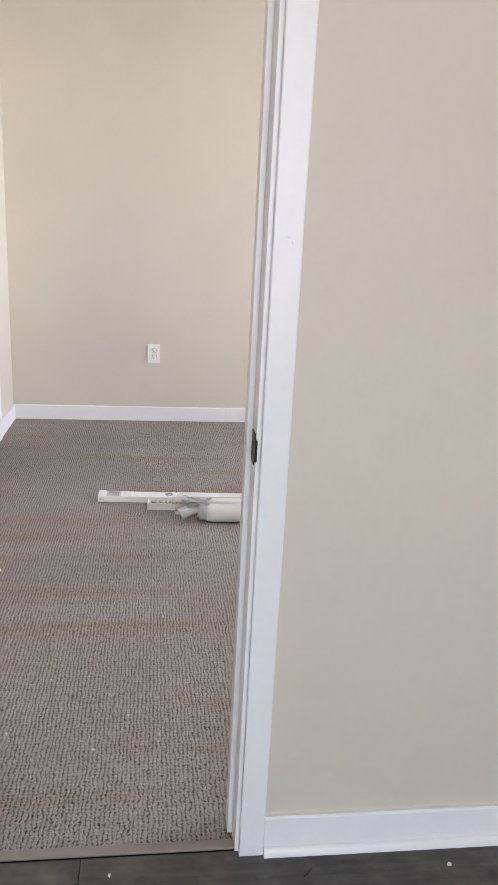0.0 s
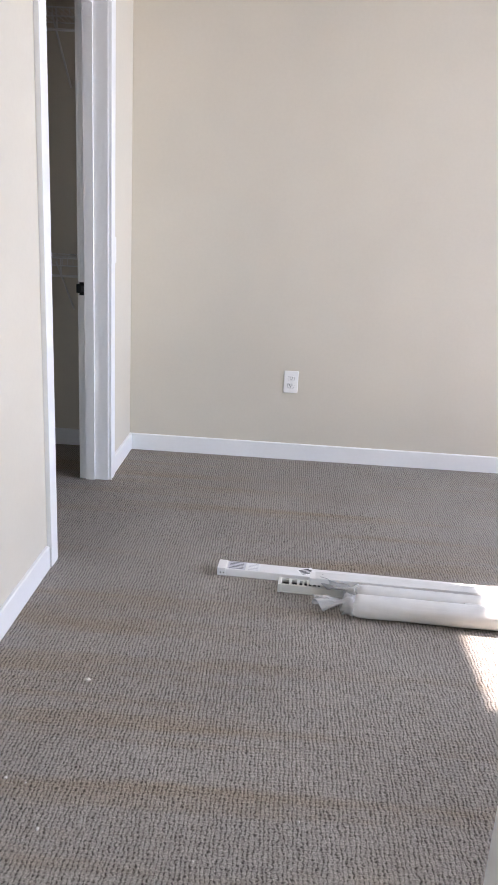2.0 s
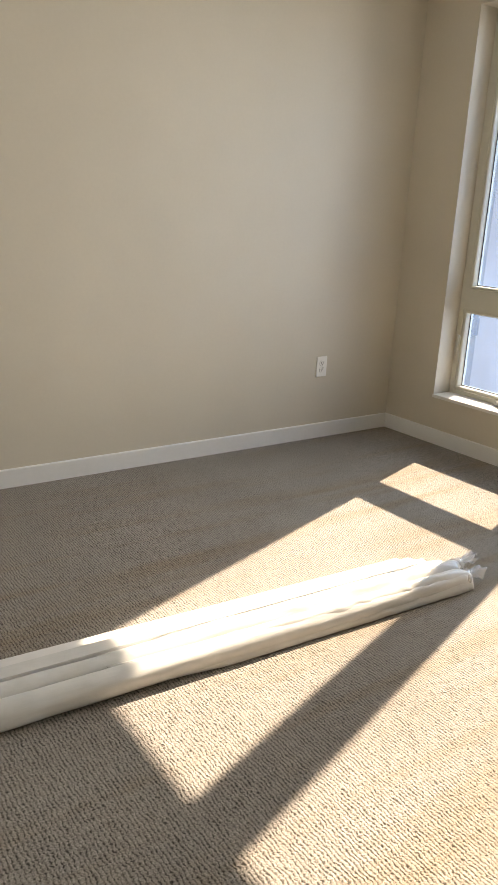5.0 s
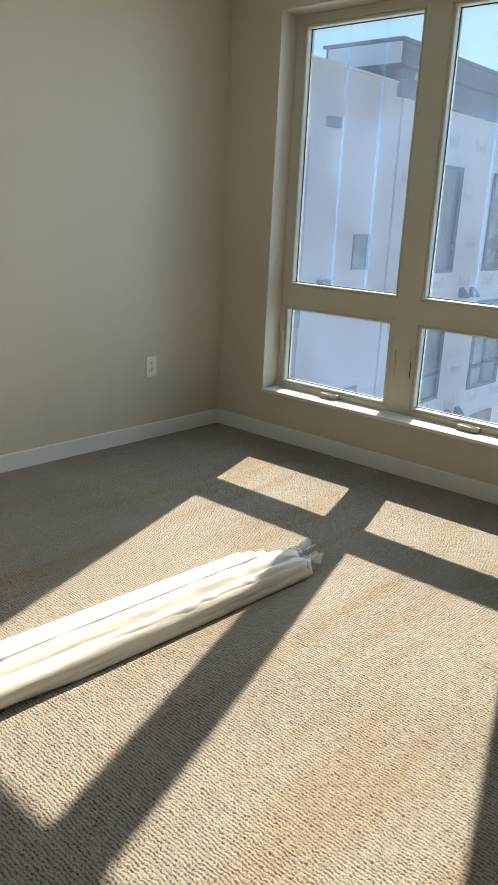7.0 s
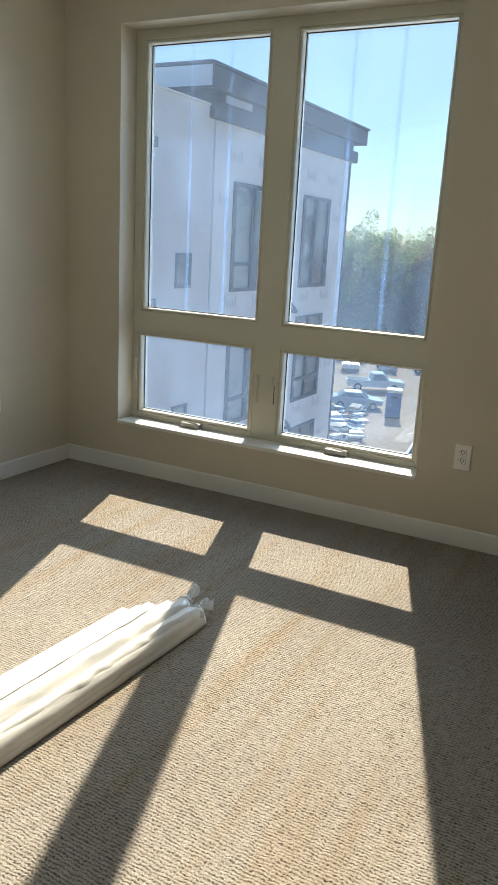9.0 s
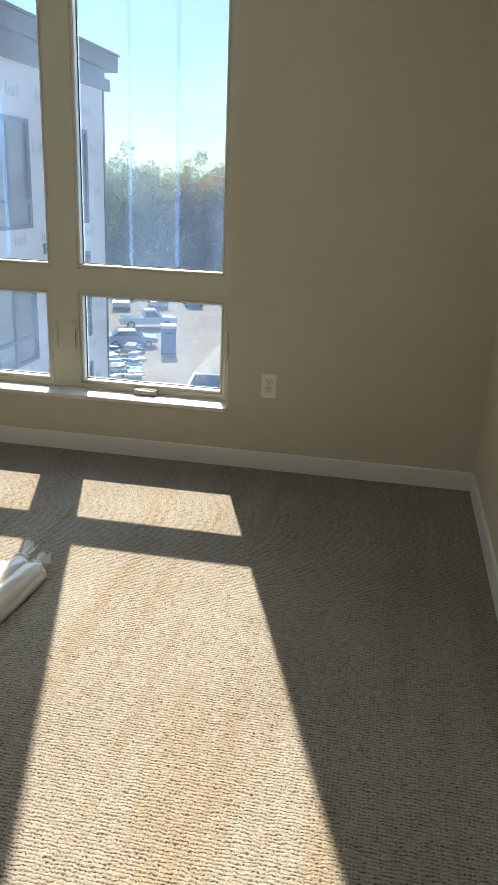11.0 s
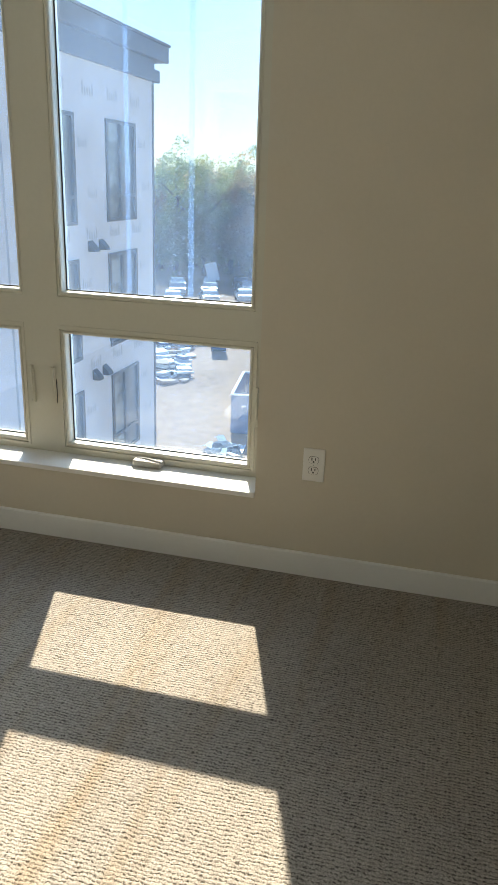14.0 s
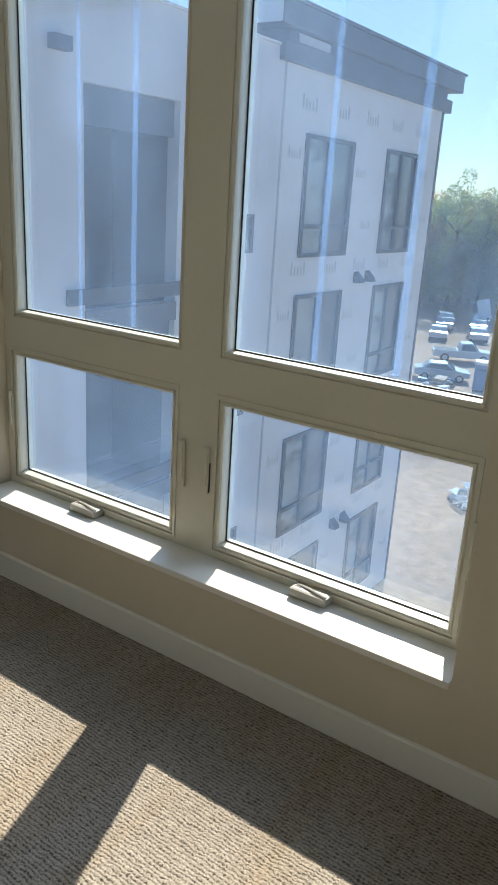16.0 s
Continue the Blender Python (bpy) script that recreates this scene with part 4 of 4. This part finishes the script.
def vehicle(name, m, paint, pickup, label):
    root = thing(name, m, label, "vehicle", "parked vehicles")
    L = 2.8 if pickup else 2.25
    if pickup:
        prof = [(-L, 0.45), (-L, 1.05), (-0.55, 1.08), (-0.35, 1.80), (0.75, 1.82), (1.35, 1.15), (L, 1.02), (L, 0.45)]
        glass = [(-0.32, 1.15), (-0.20, 1.70), (0.70, 1.72), (1.15, 1.16)]
    else:
        prof = [(-L, 0.42), (-L, 0.95), (-1.65, 1.05), (-1.05, 1.45), (0.35, 1.47), (1.05, 0.98), (L, 0.80), (L, 0.42)]
        glass = [(-1.45, 1.06), (-0.98, 1.38), (0.30, 1.40), (0.85, 1.0)]

    def slab(points, half, inset=0.0):
        bm = bmesh.new()
        a = [bm.verts.new((x, -half + inset * (z > 1.2), z)) for x, z in points]
        b = [bm.verts.new((x, half - inset * (z > 1.2), z)) for x, z in points]
        for i in range(len(points)):
            j = (i + 1) % len(points)
            bm.faces.new([a[i], a[j], b[j], b[i]])
        bm.faces.new(a), bm.faces.new(b)
        bmesh.ops.recalc_face_normals(bm, faces=bm.faces)
        return bm
    bm = slab(prof, 0.95, 0.16)
    bmesh.ops.bevel(bm, geom=bm.edges[:], offset=0.05, segments=2, affect="EDGES")
    body = part("body", bm, paint, root)
    part("side_glass", slab(glass, 0.952, 0.13), FAR_GLASS, body)
    if pickup:
        part("bed", box((-L + 0.1, -0.80, 1.06), (-0.65, 0.80, 1.085)), TYRE, body)
        wsh = [(0.80, 1.76), (1.30, 1.20)]
    else:
        wsh = [(0.40, 1.44), (1.00, 1.04)]
    (xa, za), (xb, zb) = wsh
    bm = bmesh.new()
    o = 0.03
    vs = [bm.verts.new(p) for p in ((xa + o, -0.68, za + o), (xa + o, 0.68, za + o), (xb + o, 0.80, zb + o), (xb + o, -0.80, zb + o))]
    f = bm.faces.new(vs)
    ext = bmesh.ops.extrude_face_region(bm, geom=[f])
    bmesh.ops.translate(bm, verts=[v for v in ext["geom"] if isinstance(v, bmesh.types.BMVert)], vec=(-0.05, 0, -0.05))
    part("windscreen", bm, FAR_GLASS, body)
    for x in (-L * 0.62, L * 0.64):
        for y in (-0.84, 0.84):
            wheel(root, x, y, 0.40 if pickup else 0.33)
    for y in (-0.66, 0.66):
        part("headlight", box((L - 0.04, y - 0.16, 0.72), (L + 0.02, y + 0.16, 0.88), 0.02), PALLET_WHITE, body)
    return root


def dumpster(m, label):
    root = thing("dumpster", m, label, "dumpster", "site dumpsters")
    bm = box((-2.6, -1.2, 0.1), (2.6, 1.2, 0.18))
    for lo, hi in (((-2.6, -1.2, 0.1), (2.6, -1.12, 2.3)), ((-2.6, 1.12, 0.1), (2.6, 1.2, 2.3)), ((-2.6, -1.12, 0.1), (-2.52, 1.12, 2.3)), ((2.52, -1.12, 0.1), (2.6, 1.12, 2.3))):
        add_box(bm, lo, hi)
    part("tub", bm, DUMP_BLUE, root)
    for i in range(9):
        x = -2.4 + i * 0.6
        for y in (-1.26, 1.20):
            part("rib", box((x - 0.06, y, 0.1), (x + 0.06, y + 0.06, 2.2)), DUMP_BLUE, root)
    for y in (-1.27, 1.13):
        part("rim", box((-2.65, y, 2.302), (2.65, y + 0.14, 2.40), 0.02), PALLET_WHITE, root)
    for x in (-2.65, 2.53):
        part("rim", box((x, -1.128, 2.302), (x + 0.12, 1.128, 2.39), 0.02), PALLET_WHITE, root)
    for x in (-2.0, 2.0):
        part("skid", box((x - 0.15, -0.9, 0.0), (x + 0.15, 0.9, 0.099)), TYRE, root)
    return root


def pallet_stack(m, n, seed, k=0.62):
    """White wrapped packs and boards stacked on a pallet."""
    rng = random.Random(seed)
    root = thing("material_stack", m, "stack of white wrapped building material on a pallet", "building material", "material stacks")
    root.scale = (k, k, k)
    for i in range(3):
        part("runner", box((-1.2, -0.85 + i * 0.8, 0), (1.2, -0.75 + i * 0.8, 0.12)), RUST_LOAD, root)
    z = 0.12
    for i in range(n):
        h = rng.uniform(0.25, 0.55)
        s, dx, dy = rng.uniform(0.75, 1.0), rng.uniform(-0.15, 0.15), rng.uniform(-0.1, 0.1)
        pack = part("pack", box((-1.2 * s, -0.85 * s, 0), (1.2 * s, 0.85 * s, h), 0.05), (PALLET_WHITE, PALLET_WHITE, DUMP_BLUE, RUST_LOAD, TYRE)[rng.randrange(5)], root)
        pack.matrix_basis = pose(dx, dy, z, rng.uniform(-9, 9), rng.uniform(-7, 7), rng.uniform(-25, 25))
        z += h
    return root


vehicle("pickup_truck", pose(68.4, 20.9, GZ, 0, 0, -64), CAR_WHITE, True, "white pickup truck parked on the dirt lot")
first = vehicle("car", pose(79, 27.5, GZ, 0, 0, 20), CAR_SILVER, False, "silver car parked on the dirt lot")
for x, y, a in ((81.5, 24.0, 25), (84, 20.5, 22), (86, 29.5, 20), (88, 26, 15), (91, 22, 25), (86.5, 16.8, 24)):
    copy_thing(first, pose(x, y, GZ, 0, 0, a))
white_car = vehicle("car", pose(77, 31.5, GZ, 0, 0, 25), CAR_WHITE, False, "white car parked on the dirt lot")
for x, y, a in ((90, 31, 25), (93, 27.5, 18), (82, 34.5, 30)):
    copy_thing(white_car, pose(x, y, GZ, 0, 0, a))
dark_car = vehicle("car", pose(80, 36, GZ, 0, 0, 20), CAR_DARK, False, "dark car parked on the dirt lot")
copy_thing(dark_car, pose(95, 24, GZ, 0, 0, 20))
dumpster(pose(39.3, 7.45, GZ, 0, 0, 8), "blue steel dumpster standing on the dirt")
rng = random.Random(21)
for i in range(56):
    u = rng.random()
    pallet_stack(pose(46 + 14 * u + rng.uniform(-1.5, 1.5), 15.6 + 4.4 * u + rng.uniform(-1.3, 1.5), GZ, 0, 0, rng.uniform(0, 180)), rng.choice((1, 1, 2, 2, 3)), i, rng.uniform(0.28, 0.58))


def debris_heap(m, seed):
    """A low mound of dark rubbish with torn white sheets on it."""
    rng = random.Random(seed)
    root = thing("debris_heap", m, "dark rubbish heap with torn white sheets on the dirt", "rubbish heap")
    bm = bmesh.new()
    bmesh.ops.create_icosphere(bm, subdivisions=3, radius=1.0)
    for v in bm.verts:
        k = 1 + 0.35 * noise.noise(v.co * 2.3 + Vector((seed, 0, 0)))
        v.co = Vector((v.co.x * 1.25 * k, v.co.y * 0.95 * k, max(0.0, v.co.z * 0.62 * k)))
    part("mound", bm, SITE_RUBBISH, root)
    for i in range(9):
        a = i * 0.7 + rng.uniform(-0.2, 0.2)
        d = rng.uniform(0.45, 1.05)
        b = box((-0.42, -0.22, 0), (0.42, 0.22, 0.03), 0.008)
        for v in b.verts:
            v.co.z += 0.10 * math.sin(v.co.x * 5 + i)
        sheet = part("sheet", b, PALLET_WHITE, root)
        sheet.matrix_basis = pose(d * 1.15 * math.cos(a), d * 0.9 * math.sin(a), 0.62 * (1.15 - d) + 0.12, rng.uniform(-25, 25), rng.uniform(-25, 25), rng.uniform(0, 180))
    return root


debris_heap(pose(33.3, 7.7, GZ, 0, 0, 30), 4)



def portable_toilet(m):
    root = thing("portable_toilet", m, "blue portable toilet with a cream roof on the dirt", "toilet cabin")
    part("skid", box((-0.62, -0.62, 0), (0.62, 0.62, 0.14), 0.02), TYRE, root)
    part("cabin", box((-0.60, -0.60, 0.141), (0.60, 0.60, 2.15), 0.03), DUMP_BLUE, root)
    roof = box((-0.66, -0.66, 2.151), (0.66, 0.66, 2.42), 0.10)
    part("roof", roof, RUST_LOAD_PALE, root, "cream plastic roof")
    door = part("door", box((-0.640, -0.36, 0.22), (-0.605, 0.36, 2.02), 0.01), DUMP_BLUE, root)
    part("vent", box((-0.648, -0.25, 1.72), (-0.641, 0.25, 1.86)), TYRE, door)
    part("handle", box((-0.670, 0.22, 1.05), (-0.641, 0.28, 1.20), 0.008), STEEL, door)
    return root


portable_toilet(pose(57.6, 15.5, GZ, 0, 0, 20))
vehicle("car", pose(59.2, 19.4, GZ, 0, 0, -66), CAR_SILVER, False, "silver estate car parked beside the material stacks")


sign = thing("site_sign", pose(90.5, 25.9, GZ, 0, 0, 20), "white tilted site board on a post", "sign")
part("post", box((-0.1, -0.1, 0), (0.1, 0.1, 1.4)), TYRE, sign)
board = part("board", box((-0.1, -0.75, 1.2), (0.02, 0.75, 3.6), 0.03), PALLET_WHITE, sign)
board.rotation_euler = (radians(-14), 0, 0)


# ---- trees ----
def tree_kind(seed, height, leaf):
    """A tapered trunk with limbs, and a crown of many small leaf clumps with gaps."""
    rng = random.Random(seed)
    root = thing("tree", (0, 0, GZ), ("tall green broadleaf tree in the wood", "tall olive-green tree in the wood", "tall rust-coloured autumn tree in the wood")[leaf], "tree", "wood beyond the lot")
    bm = bmesh.new()
    pts = [Vector((0, 0, 0))]
    for i in range(6):
        pts.append(pts[-1] + Vector((rng.uniform(-0.35, 0.35), rng.uniform(-0.35, 0.35), height * 0.13)))
    rad = lambda u: 0.34 * (1 - u) + 0.07
    for i, (a, b) in enumerate(zip(pts, pts[1:])):
        q = (b - a).to_track_quat("Z", "Y").to_matrix().to_4x4()
        bmesh.ops.create_cone(bm, cap_ends=True, segments=8, radius1=rad(i / 6), radius2=rad((i + 1) / 6), depth=(b - a).length * 1.04, matrix=Matrix.Translation((a + b) / 2) @ q)
    tips = []
    for i in range(17):
        base = pts[rng.randrange(1, 6)]
        ang = rng.uniform(0, 6.28)
        d = Vector((math.cos(ang), math.sin(ang), rng.uniform(0.35, 1.1))).normalized() * height * rng.uniform(0.16, 0.30)
        tip = base + d
        q = d.to_track_quat("Z", "Y").to_matrix().to_4x4()
        bmesh.ops.create_cone(bm, cap_ends=True, segments=6, radius1=0.13, radius2=0.03, depth=d.length, matrix=Matrix.Translation((base + tip) / 2) @ q)
        tips.append(tip)
    tips.append(pts[-1] + Vector((0, 0, height * 0.12)))
    part("trunk", bm, BARK, root)
    verts, faces = [], []
    for tip in tips:
        for c in range(9):
            centre = tip + Vector((rng.gauss(0, 1.3), rng.gauss(0, 1.3), rng.gauss(-0.3, 1.2)))
            size = rng.uniform(0.9, 1.9)
            for l in range(100):
                d = Vector((rng.gauss(0, 1), rng.gauss(0, 1), rng.gauss(0, 1))).normalized() * size * rng.uniform(0.5, 1.0)
                p = centre + d
                s = rng.uniform(0.10, 0.21)
                u = Vector((rng.gauss(0, 1), rng.gauss(0, 1), rng.gauss(0, 1))).normalized()
                w = u.cross(Vector((rng.gauss(0, 1), rng.gauss(0, 1), rng.gauss(0, 1)))).normalized()
                k = len(verts)
                verts += [p + u * s, p + w * s * 0.7, p - u * s, p - w * s * 0.7]
                faces.append((k, k + 1, k + 2, k + 3))
    me = bpy.data.meshes.new("crown")
    me.from_pydata([tuple(v) for v in verts], [], faces)
    me.materials.append(LEAVES[leaf])
    crown = new("crown", me)
    crown.parent = root
    tagged(crown, kind="stuff")
    return root


kinds = [tree_kind(11, 16.2, 0), tree_kind(12, 15.4, 1), tree_kind(13, 14.2, 2), tree_kind(14, 16.6, 1), tree_kind(15, 15.0, 2)]
rng = random.Random(77)
for row in range(3):
    for i in range(24):
        src = kinds[(i * 2 + row * 3 + rng.randrange(2)) % 5] if rng.random() < 0.75 else kinds[2]
        x = 108 + row * 8 + rng.uniform(-3, 3) - 0.10 * i
        y = 0 + i * 3.6 + rng.uniform(-1.5, 1.5)
        m = pose(x, y, GZ, 0, 0, rng.uniform(0, 360))
        t = copy_thing(src, m)
        s = rng.uniform(0.92, 1.01)
        t.scale = (s, s, s)
for k, src in enumerate(kinds):
    src.matrix_basis = pose(112 + 4 * k, -6 - 3.5 * k, GZ)


# ---- hall floor planks ----
hall_floor = structure("floor_hall", box((-5.98, -8.45, -0.15), (-0.12, S_HALL + 0.02, -0.012)), GASKET, "dark grey wood-look vinyl plank floor", "plank floor")
PW, PL = 0.18, 1.22
plank_bm = box((0.0008, 0.0008, -0.012), (PL - 0.0008, PW - 0.0008, 0.0), 0.0012)
plank_me = mesh_of("plank", plank_bm, PLANK)
row = 0
y = S_HALL + 0.0 - PW
while y > -5.4:
    x = -5.9 + (row * 0.41) % PL - PL
    while x < -0.2:
        if -5.97 < x and x + PL < -0.13:
            p = new("plank", plank_me)
            p.parent = hall_floor
            p.location = (x, y, 0.0)
        x += PL
    y -= PW
    row += 1
structure("floor_hall_rear", box((-5.97, -8.44, -0.011), (-0.13, y + PW - 0.001, 0.0)), PLANK, "dark grey vinyl floor further back", "plank floor")
